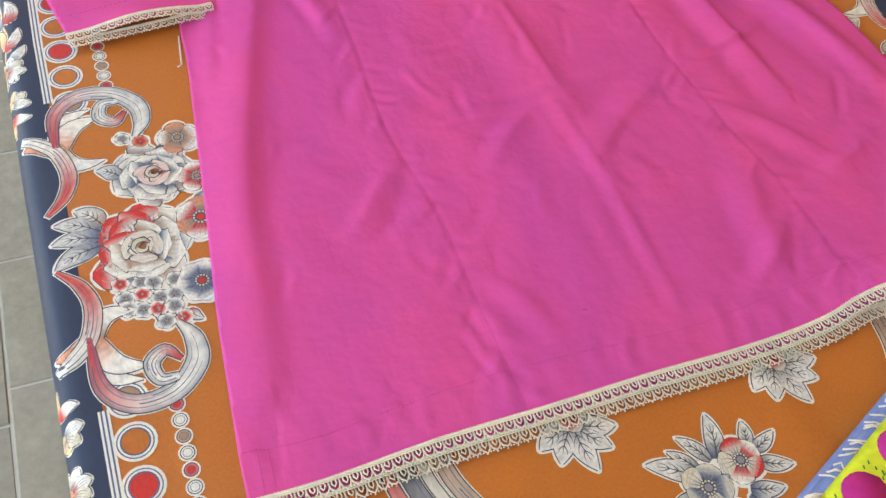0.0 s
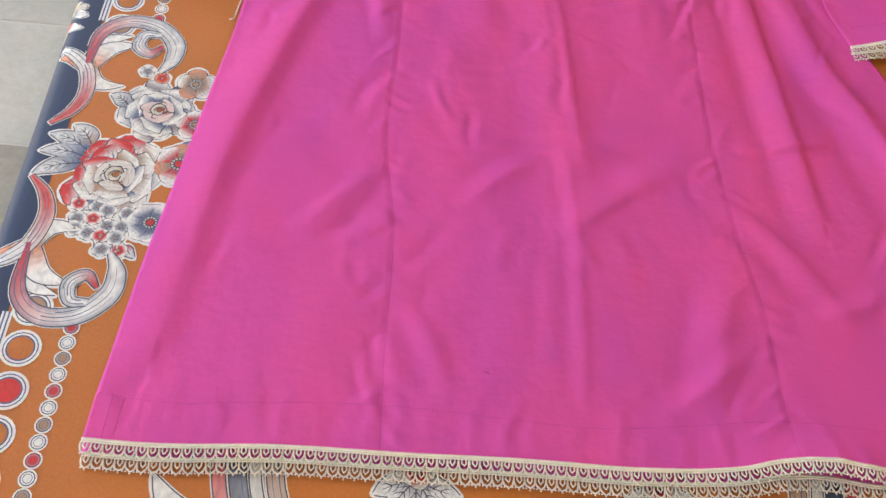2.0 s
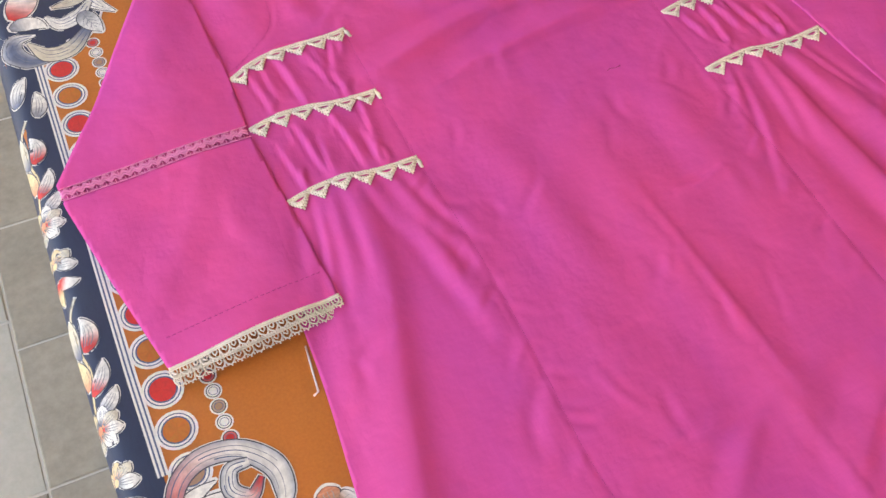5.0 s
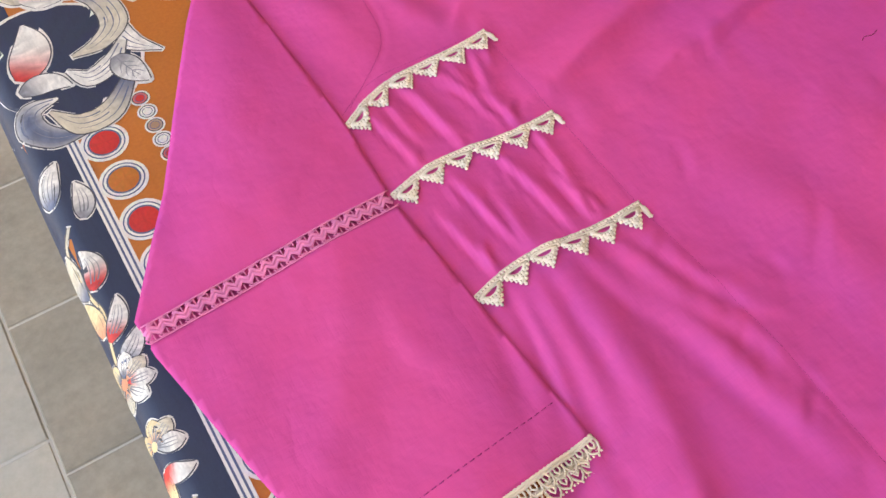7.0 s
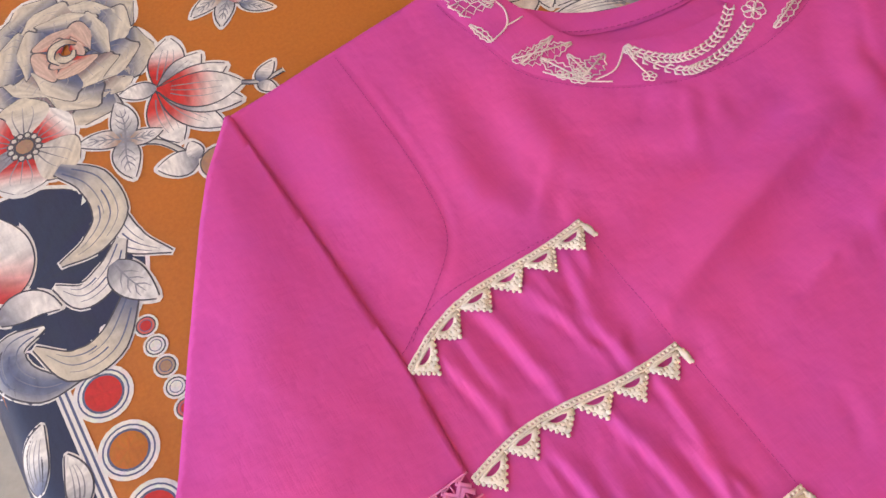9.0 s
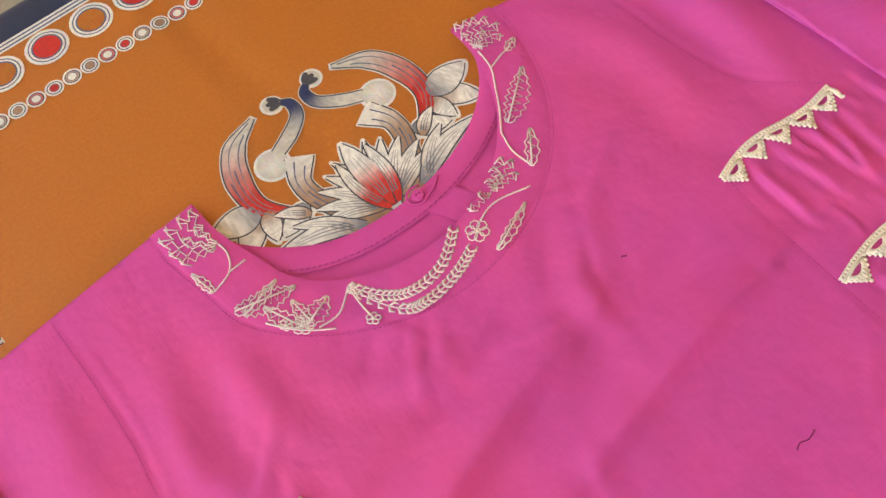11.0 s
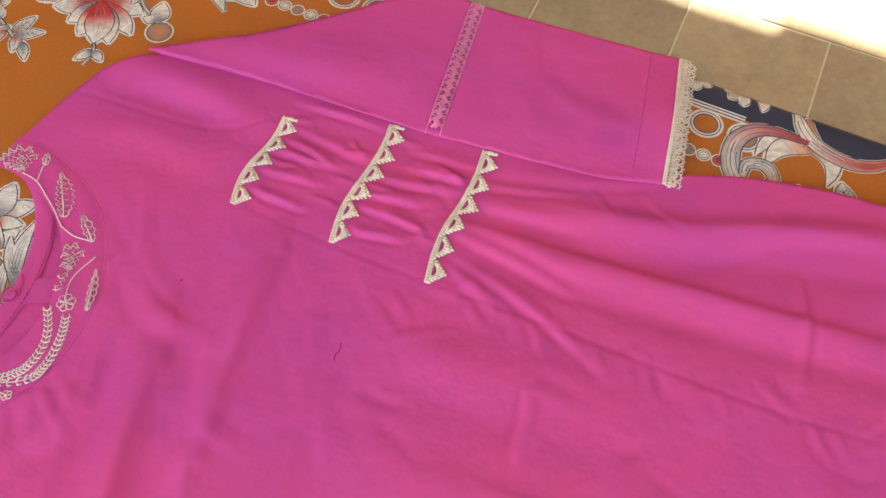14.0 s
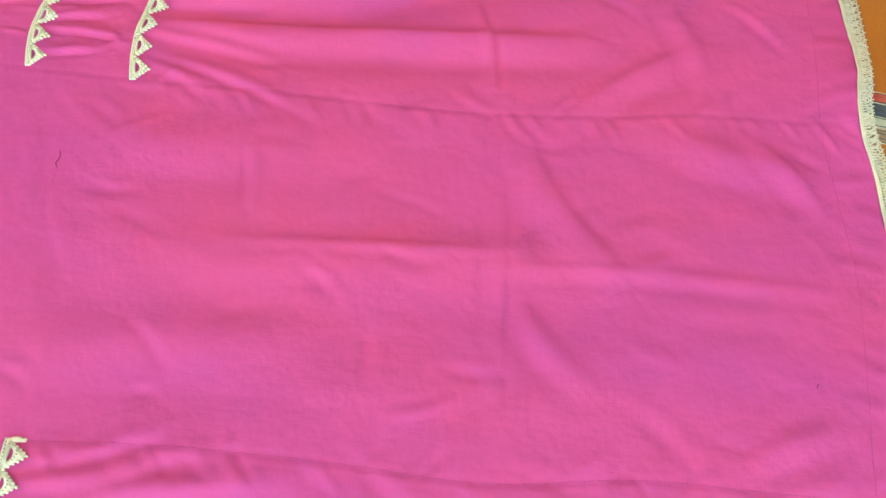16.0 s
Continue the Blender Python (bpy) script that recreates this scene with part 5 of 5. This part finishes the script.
def tooth_lace(a, b_, bow, teeth, label):
    """A strip of pointed guipure lace: a braid with solid triangular teeth, each with a half-moon hole and beaded edges."""
    k = Tubes()
    a, b_ = np.array(a), np.array(b_)
    ln = np.linalg.norm(b_ - a)
    d = (b_ - a) / ln
    down = np.array([d[1], -d[0]])
    if down[1] > 0:
        down = -down

    def at(s, q, lift=0.0):
        w = a + d * (s * ln) + down * (q - bow * math.sin(math.pi * s) - 0.003 * math.sin(2 * math.pi * s) * (bow > 0))
        x, y = float(w[0]), float(w[1])
        return np.array((x, y, float(front_z(np.array([x]), np.array([y]))[0]) + 0.0012 + lift))

    for q, r in ((-0.0012, 0.0009), (0.0008, 0.0009)):
        k.add([at(s, q, 0.0004 + 0.0002 * math.sin(s * 150)) for s in np.linspace(-0.01, 1.01, 50)], r, 5, 0.7)
    for s in np.linspace(0.0, 1.0, int(ln / 0.0024)):
        k.bead(at(s, -0.0002 + 0.0003 * math.sin(s * 300), 0.0007), 0.0010)
    w = 1.0 / teeth
    for i in range(teeth):
        c_, j = (i + 0.5) * w, random.uniform(-0.0010, 0.0010)
        h = w * 0.50
        tip = 0.0140 + j
        lean = random.uniform(-0.12, 0.12)
        outer, inner = [], []
        for s, q in ((-1, 0.0022), (-0.66, 0.0060), (-0.33, 0.0100), (lean, tip), (0.33, 0.0100), (0.66, 0.0060), (1, 0.0022), (0.5, 0.0014), (0, 0.0013), (-0.5, 0.0014)):
            outer.append(at(c_ + s * h, q))
        for s, q in ((-0.52, 0.0030), (-0.42, 0.0043), (-0.24, 0.0055), (0, 0.0059), (0.24, 0.0055), (0.42, 0.0043), (0.52, 0.0030), (0.25, 0.0027), (0, 0.0027), (-0.25, 0.0027)):
            inner.append(at(c_ + s * h, q))
        k.plate(outer, inner, -0.0004, 0.0009)
        for s in np.linspace(-0.97, 0.97, 11):
            q = 0.0020 + (tip - 0.0018) * (1 - abs(s))
            k.bead(at(c_ + (s + lean * (1 - abs(s))) * h, q, 0.0001), 0.0013 + random.uniform(-0.0002, 0.0002))
        for s in np.linspace(-0.6, 0.6, 5):
            k.bead(at(c_ + s * h * 0.7, 0.0078 - 0.0020 * abs(s) + random.uniform(-0.0003, 0.0003), 0.0005), 0.0013)
        k.bead(at(c_ + lean * h * 0.6, tip * 0.74, 0.0005), 0.0014)
    # the cut end of the strip, turned down
    k.add([at(0.998, 0.001), at(1.008, 0.006, 0.0004), at(1.004, 0.0115, 0.0004)], [0.0016, 0.0022, 0.0012], 6, 0.6)
    for q in (0.002, 0.0055, 0.009):
        k.bead(at(1.012, q + 0.002, 0.0004), 0.0012)
    return k.make("lace_strip", CREAM, kurta, label)


for a, b_, bow, teeth in (((-0.275, 0.157), (-0.156, 0.180), 0.0085, 6), ((-0.277, 0.093), (-0.157, 0.096), 0.0045, 6), ((-0.272, 0.005), (-0.153, 0.009), 0.004, 6), ((0.146, 0.175), (0.240, 0.178), 0.003, 5), ((0.147, 0.086), (0.271, 0.092), 0.002, 6), ((0.145, 0.002), (0.279, 0.009), 0.002, 6)):
    tooth_lace(a, b_, bow, teeth, "cream pointed lace strip with beaded edge")


# neckband and its embroidery
def ring_strip(r0, r1, a0, a1, lift, name, label, n=100):
    verts, faces = [], []
    rs = np.linspace(0, 1, 7)
    for a in np.linspace(a0, a1, n):
        for q in rs:
            rx, ry = r0[0] + (r1[0] - r0[0]) * q, r0[1] + (r1[1] - r0[1]) * q
            x, y = NECK_X + rx * math.cos(radians(a)), NECK_Y + ry * math.sin(radians(a))
            verts.append((float(drawn_in(x, y)), y, 0))
    p = np.array(verts)
    p[:, 2] = front_z(p[:, 0], p[:, 1]) + lift - np.tile(np.where((rs == 0) | (rs == 1), 0.001, 0), n)
    for i in range(n - 1):
        for j in range(6):
            faces.append((i * 7 + j, i * 7 + j + 1, (i + 1) * 7 + j + 1, (i + 1) * 7 + j))
    return mesh_object(name, p.tolist(), faces, PINK, kurta, label)


band = ring_strip((0.1065, 0.1115), (0.1385, 0.1445), 2, -182, 0.0012, "neckband", "pink neckband with pale embroidery")


def polar(a, r):
    """Angle in degrees and share of the way from the band's inner to its outer edge."""
    q = np.asarray(r, float)
    rx, ry = 0.1065 + 0.032 * q, 0.1115 + 0.033 * q
    a = np.radians(np.asarray(a, float))
    x, y = NECK_X + rx * np.cos(a), NECK_Y + ry * np.sin(a)
    x = drawn_in(x, y)
    return np.column_stack([x, y, front_z(x, y) + 0.0016])


sew = Tubes()
R_T = 0.0005


def stem(ctrl, r=R_T * 1.25):
    p = spline(ctrl, 8 * len(ctrl))
    q = polar(p[:, 0], p[:, 1])
    q[:, 2] += 0.0002 * np.sin(np.arange(len(q)) * 2.5)
    sew.add(q, r, 4, 0.8)


def leaf(a0, r0, a1, r1, wide, teeth=7):
    """Outlined leaf, filled with a zigzag."""
    d = np.array([a1 - a0, (r1 - r0)])
    up, dn = [], []
    for i in range(2 * teeth + 1):
        t = i / (2 * teeth)
        w = wide * math.sin(math.pi * min(0.97, t + 0.04)) ** 0.7
        c_ = np.array([a0, r0]) + d * t
        k_ = np.array([d[1] * 16, -d[0] / 16])
        k_ = k_ / (np.hypot(k_[0] / 16, k_[1]) + 1e-9)
        jag = 1.0 if i % 2 else 0.65
        up.append(c_ + k_ * w * jag)
        dn.append(c_ - k_ * w * jag)
    for side in (up, dn):
        s = np.array(side)
        sew.add(polar(s[:, 0], s[:, 1]), R_T, 4, 0.8)
    z = np.array([up[i] * 0.6 + (np.array([a0, r0]) + d * i / (2 * teeth)) * 0.4 if i % 2 else dn[i] * 0.6 + (np.array([a0, r0]) + d * i / (2 * teeth)) * 0.4 for i in range(2 * teeth + 1)])
    sew.add(polar(z[:, 0], z[:, 1]), R_T, 4, 0.8)
    sew.add(polar([a0, a1], [r0, r1]), R_T * 1.2, 4, 0.8)


def fan(a, r, tips):
    """A thistle head: zigzag rays from its base out to the tips."""
    for ta, tr in tips:
        d = np.array([ta - a, tr - r])
        side = np.array([-d[1] * 16, d[0] / 16])
        side = side / (np.hypot(side[0] / 16, side[1]) + 1e-9)
        pts = [np.array([a, r]) + d * t + side * 0.05 * (-1) ** n_ * (0.4 + t) for n_, t in enumerate(np.linspace(0.12, 1, 9))]
        p = np.array(pts)
        sew.add(polar(p[:, 0], p[:, 1]), R_T, 4, 0.8)
        e = np.array([a, r]) + d
        for q in (-1, 1):
            f_ = e - d * 0.22 + side * 0.10 * q
            sew.add(polar([e[0], f_[0]], [e[1], f_[1]]), R_T, 4, 0.8)


def rosette(a, r, size, k=6):
    for i in range(k):
        b_ = 2 * math.pi * i / k
        loop = [(a + size * 16 * (0.62 * math.cos(b_) + 0.42 * math.cos(c_)), r + size * (0.62 * math.sin(b_) + 0.42 * math.sin(c_))) for c_ in np.linspace(0, 2 * math.pi, 9)[:-1]]
        s = np.array(loop)
        sew.add(polar(s[:, 0], s[:, 1]), R_T, 4, 0.8, True)
    sew.bead(polar([a], [r])[0], 0.0012)


def ear(ctrl, k):
    """A wheat ear: paired stitches along a curve."""
    stem(ctrl, R_T)
    p = spline(ctrl, k)
    g = np.gradient(p, axis=0)
    for q, d in zip(p, g):
        d = d / (np.hypot(d[0] / 16, d[1]) + 1e-9)
        side = np.array([-d[1] * 16, d[0] / 16])
        for s in (-1, 1):
            e = q + d * 0.13 + side * s * 0.075
            m = q + d * 0.05 + side * s * 0.085
            sew.add(polar([q[0], m[0], e[0]], [q[1], m[1], e[1]]), [0.0006, 0.0010, 0.0005], 4, 0.8)


fan(-10, 0.12, [(4, 0.16), (3, 0.36), (2, 0.55), (0, 0.74), (-4, 0.84), (-8, 0.74), (-1, 0.10), (-4, 0.50)])
stem([(-10, 0.12), (-18, 0.16), (-27, 0.08), (-39, 0.06), (-44, 0.08)])
stem([(-18, 0.16), (-15, 0.45), (-13, 0.75)])
leaf(-14, 0.62, -11, 0.92, 0.10, 3)
leaf(-40, 0.20, -21, 0.74, 0.24, 8)
stem([(-44, 0.08), (-50, 0.32), (-54, 0.74)])
leaf(-54, 0.74, -42, 0.62, 0.15, 4)
fan(-66, 0.24, [(-57, 0.05), (-53, 0.12), (-53, 0.34), (-57, 0.50), (-62, 0.04), (-69, 0.04), (-75, 0.06), (-59, 0.22)])
stem([(-60, 0.82), (-66, 0.45), (-71, 0.32), (-76, 0.34)])
rosette(-79, 0.42, 0.21)
leaf(-80, 0.94, -65, 0.86, 0.11, 6)
ear([(-120, 0.16), (-111, 0.49), (-104, 0.62), (-94, 0.48), (-84, 0.10)], 22)
ear([(-120, 0.18), (-108, 0.84), (-102, 0.92), (-93, 0.78), (-85, 0.60)], 22)
stem([(-120, 0.16), (-117, 0.60), (-115, 0.86)])
rosette(-115, 0.88, 0.11, 5)
stem([(-120, 0.16), (-123, 0.66), (-128, 0.92)])
leaf(-131, 0.88, -126, 0.32, 0.20, 5)
leaf(-132, 0.90, -143, 0.66, 0.16, 5)
leaf(-130, 0.80, -136, 0.42, 0.12, 4)
stem([(-124, 0.95), (-132, 0.97), (-141, 0.92)])
rosette(-132, 0.88, 0.17)
rosette(-136, 0.90, 0.10, 5)
leaf(-150, 0.95, -136, 0.16, 0.22, 9)
leaf(-147, 0.92, -143, 0.16, 0.12, 5)
stem([(-158, 0.92), (-158, 0.50), (-162, 0.24), (-166, 0.19)])
stem([(-158, 0.50), (-156, 0.16)])
leaf(-158, 0.94, -166, 0.94, 0.10, 4)
fan(-165, 0.20, [(-179, 0.94), (-174, 0.95), (-170, 0.92), (-181, 0.72), (-182, 0.40), (-182, 0.14), (-176, 0.26), (-175, 0.60)])
sew.make("embroidery", SILVER, band, "pale floral embroidery in raised thread")

# back neck facing, with its button and loop tab
verts, faces = [], []
for a in np.linspace(2, -182, 60):
    for q in (0.0, 0.2, 0.8, 1.0):
        rx, ry = 0.112 + 0.016 * q, 0.080 + 0.016 * q
        x, y = NECK_X + rx * math.cos(radians(a)), 0.370 + ry * math.sin(radians(a))
        verts.append((float(drawn_in(x, y)), y, 0.0045 - (0.0012 if q in (0.0, 1.0) else 0)))
for i in range(59):
    for j in range(3):
        faces.append((i * 4 + j, i * 4 + j + 1, i * 4 + j + 5, i * 4 + j + 4))
facing = mesh_object("neck_facing", verts, faces, PINK, kurta, "folded pink facing of the back neckline")
k = Tubes()
pts = [(x, y, 0.0048) for x, y in arc(0.1265, 0.0945, -2, -178, 90, 0.370)]
for i in range(0, 88):
    k.add([pts[i], tuple(0.4 * u + 0.6 * w for u, w in zip(pts[i], pts[i + 1]))], 0.0003, 4, 0.6)
k.make("facing_stitching", PINK_STITCH, facing)
tab = part("button_tab", box_bm(-0.011, -0.015, 0, 0.011, 0.015, 0.0012, 0.0005), PINK, kurta, "small pink button tab")
tab.matrix_basis = pose(0.016, 0.272, 0.0027, 0, 0, 30)
bm = bmesh.new()
bmesh.ops.create_cone(bm, cap_ends=True, segments=20, radius1=0.0044, radius2=0.0040, depth=0.0020)
bmesh.ops.bevel(bm, geom=[e for e in bm.edges if len(e.link_faces) == 2 and abs(e.verts[0].co.z - e.verts[1].co.z) < 1e-6], offset=0.0006, segments=2, affect="EDGES")
button = part("button", bm, PINK, kurta, "round pink button")
button.matrix_basis = pose(0.004, 0.287, 0.0060)
k = Tubes()
for dx, dy in ((-0.0012, 0), (0.0012, 0)):
    k.bead((dx, dy, 0.0013), 0.0007)
k.make("button_hole", PINK_STITCH, button)
k = Tubes()
k.add([(0.004 + 0.0075 * math.cos(t), 0.287 + 0.0062 * math.sin(t), 0.0058) for t in np.linspace(0.9, 5.6, 14)] + [(0.014, 0.284, 0.0058), (0.022, 0.290, 0.0056)], 0.0008, 5)
k.make("button_loop", PINK, kurta, "pink thread button loop")

# loose threads on the cloth
k = Tubes()
k.add(on_many(spline([(0.056, 0.0368), (0.060, 0.0385), (0.065, 0.0370), (0.071, 0.0385)], 14), 0.0006), 0.0003, 5)
tagged(k.make("loose_thread", DARK_THREAD, None), "dark maroon snippet of thread on the pink kurta", "thread")
k = Tubes()
k.add(on_many(spline([(0.066, 0.176), (0.0675, 0.1755), (0.069, 0.1745)], 5), 0.0005), 0.0004, 5)
tagged(k.make("lint_speck", DARK_THREAD, None), "tiny dark speck of lint on the pink kurta", "lint")
k = Tubes()
k.add(on_many(spline([(-0.052, -0.5345), (-0.049, -0.5355), (-0.0485, -0.5365)], 5), 0.0005), 0.00028, 5)
tagged(k.make("lint_speck", DARK_THREAD, None), "tiny dark speck of lint near the hem of the kurta", "lint")
k = Tubes()
k.add([(-0.3035, -0.126, 0.0012), (-0.3060, -0.150, 0.0010), (-0.3075, -0.166, 0.0008), (-0.3120, -0.168, 0.0008)], 0.0009, 5)
k.make("loose_tie", SILVER, kurta, "pale thread end beside the side seam")

# ---- folded garment on the table corner ----
pile = tagged(new("folded_garment"), "folded pale pink garment with neon yellow and magenta border", "garment")
pile.matrix_basis = pose(0.074, -0.7045, 0.0, 0, 0, 25.5)


def pile_sheet(name, y0, y1, z, x0, x1, mat, label, seed, drop=0.0):
    xs, ys = np.arange(x0, x1, 0.006), np.linspace(y0, y1, max(6, int((y1 - y0) / 0.004)))
    verts = []
    for yy in ys:
        for xx in xs:
            roll = max(0.0, (yy - (y1 - 0.012)) / 0.012)
            verts.append((xx, yy, z + 0.0012 * math.sin(xx * 60 + seed) + 0.0008 * math.sin(yy * 140 + xx * 25) - drop * roll * roll))
    w = len(xs)
    faces = [(j * w + i, j * w + i + 1, (j + 1) * w + i + 1, (j + 1) * w + i) for j in range(len(ys) - 1) for i in range(w - 1)]
    ob = mesh_object(name, verts, faces, mat, pile, label)
    s = ob.modifiers.new("thickness", "SOLIDIFY")
    s.thickness, s.offset = 0.002, -1
    return ob


pile_sheet("lower_fold", -0.30, -0.002, 0.010, -0.30, 0.125, BLUE, "dusty blue lower fold", 0.3, 0.006)
pile_sheet("middle_fold", -0.30, -0.006, 0.019, -0.30, 0.125, BLUE, "dusty blue lace-edged fold", 1.3, 0.008)
border = pile_sheet("border_cloth", -0.30, -0.013, 0.026, -0.30, 0.125, NEON, "neon yellow border cloth", 2.1, 0.006)
pile_sheet("top_fold", -0.30, -0.047, 0.032, -0.30, 0.125, PALE_PINK, "pale pink striped top fold", 4.0, 0.004)
k = Tubes()
for i in range(14):  # blue-white lace tassels along the edge
    x = -0.28 + i * 0.028
    for j in range(4):
        q = rng.uniform(-0.004, 0.004)
        k.add([(x + j * 0.004 + q, rng.uniform(-0.007, -0.003), 0.0202), (x + j * 0.004 + 0.005 + q, -0.009, 0.0216), (x + j * 0.004 + rng.uniform(0.004, 0.010), -0.013, 0.0225)], 0.0008, 4)
k.make("tassel_stitching", CREAM, border, "cream tassel stitching")
for i in range(8):  # magenta scallops on the yellow
    x = -0.27 + i * 0.050
    verts = [(x, -0.034, 0.0287)] + [(x + 0.0165 * math.cos(t) * (1.0 if math.sin(t) > 0 else 1.1), -0.034 + 0.017 * math.sin(t), 0.0284 + 0.0006 * math.sin(3 * t)) for t in np.linspace(0, 2 * math.pi, 21)[:-1]]
    verts += [(p[0], p[1], p[2] - 0.0025) for p in verts[1:]]
    faces = [(0, 1 + j, 1 + (j + 1) % 20) for j in range(20)] + [(1 + j, 21 + j, 21 + (j + 1) % 20, 1 + (j + 1) % 20) for j in range(20)]
    mesh_object("scallop", verts, faces, MAGENTA, border, "magenta scallop patch")
    k = Tubes()
    for q in range(14):
        u, w = x + 0.025 + rng.uniform(-0.009, 0.009), -0.034 + rng.uniform(-0.014, 0.014)
        k.add([(u, w, 0.0278), (u + 0.0016, w + 0.0022, 0.0278)], 0.0006, 4)
    k.make("running_stitch", GREEN_STITCH, border, "dark green running stitches")
k = Tubes()
k.add([(-0.2, -0.075, 0.0325), (-0.02, -0.072, 0.0330), (0.03, -0.062, 0.0330), (0.08, -0.066, 0.0330), (0.124, -0.064, 0.033)], 0.0022, 5, 0.4)
k.make("trim", TEAL, pile, "pale aqua trim")

# ---- floor tiles ----
GAP, COL = 0.0030, 0.300
tile_meshes = {}


def tile_mesh(w, h, mat):
    """A stone tile of this size with worn top edges, shared by all alike."""
    key = (round(w, 3), round(h, 3), mat.name)
    if key not in tile_meshes:
        bm = box_bm(-w / 2 + GAP / 2, -h / 2 + GAP / 2, -0.010, w / 2 - GAP / 2, h / 2 - GAP / 2, 0.0)
        bmesh.ops.bevel(bm, geom=[e for e in bm.edges if abs(e.verts[0].co.z) < 1e-6 and abs(e.verts[1].co.z) < 1e-6], offset=0.002, segments=1, affect="EDGES")
        me = bpy.data.meshes.new("tile")
        bm.to_mesh(me)
        bm.free()
        me.materials.append(mat)
        tile_meshes[key] = me
    return tile_meshes[key]


for i in range(-4, 11):
    x = -0.625 + COL * i
    if i == -1:
        joints = [0.110 + 0.277 * k for k in range(-6, 8)]
    elif i == 0:
        joints = [0.112 + 0.223 * k for k in range(-7, 8)]
    else:
        joints = [-0.193 + 0.25 * k + (0.125 if i % 2 else 0.0) for k in range(-6, 9)]
    for y0, y1 in zip(joints, joints[1:]):
        t = new("tile", tile_mesh(COL, y1 - y0, PALE_TILE if i == -1 and y0 > 0.05 else TILE))
        t.parent = floor
        t.matrix_basis = pose(x + COL / 2, (y0 + y1) / 2, FLOOR + rng.uniform(-0.001, 0.001))
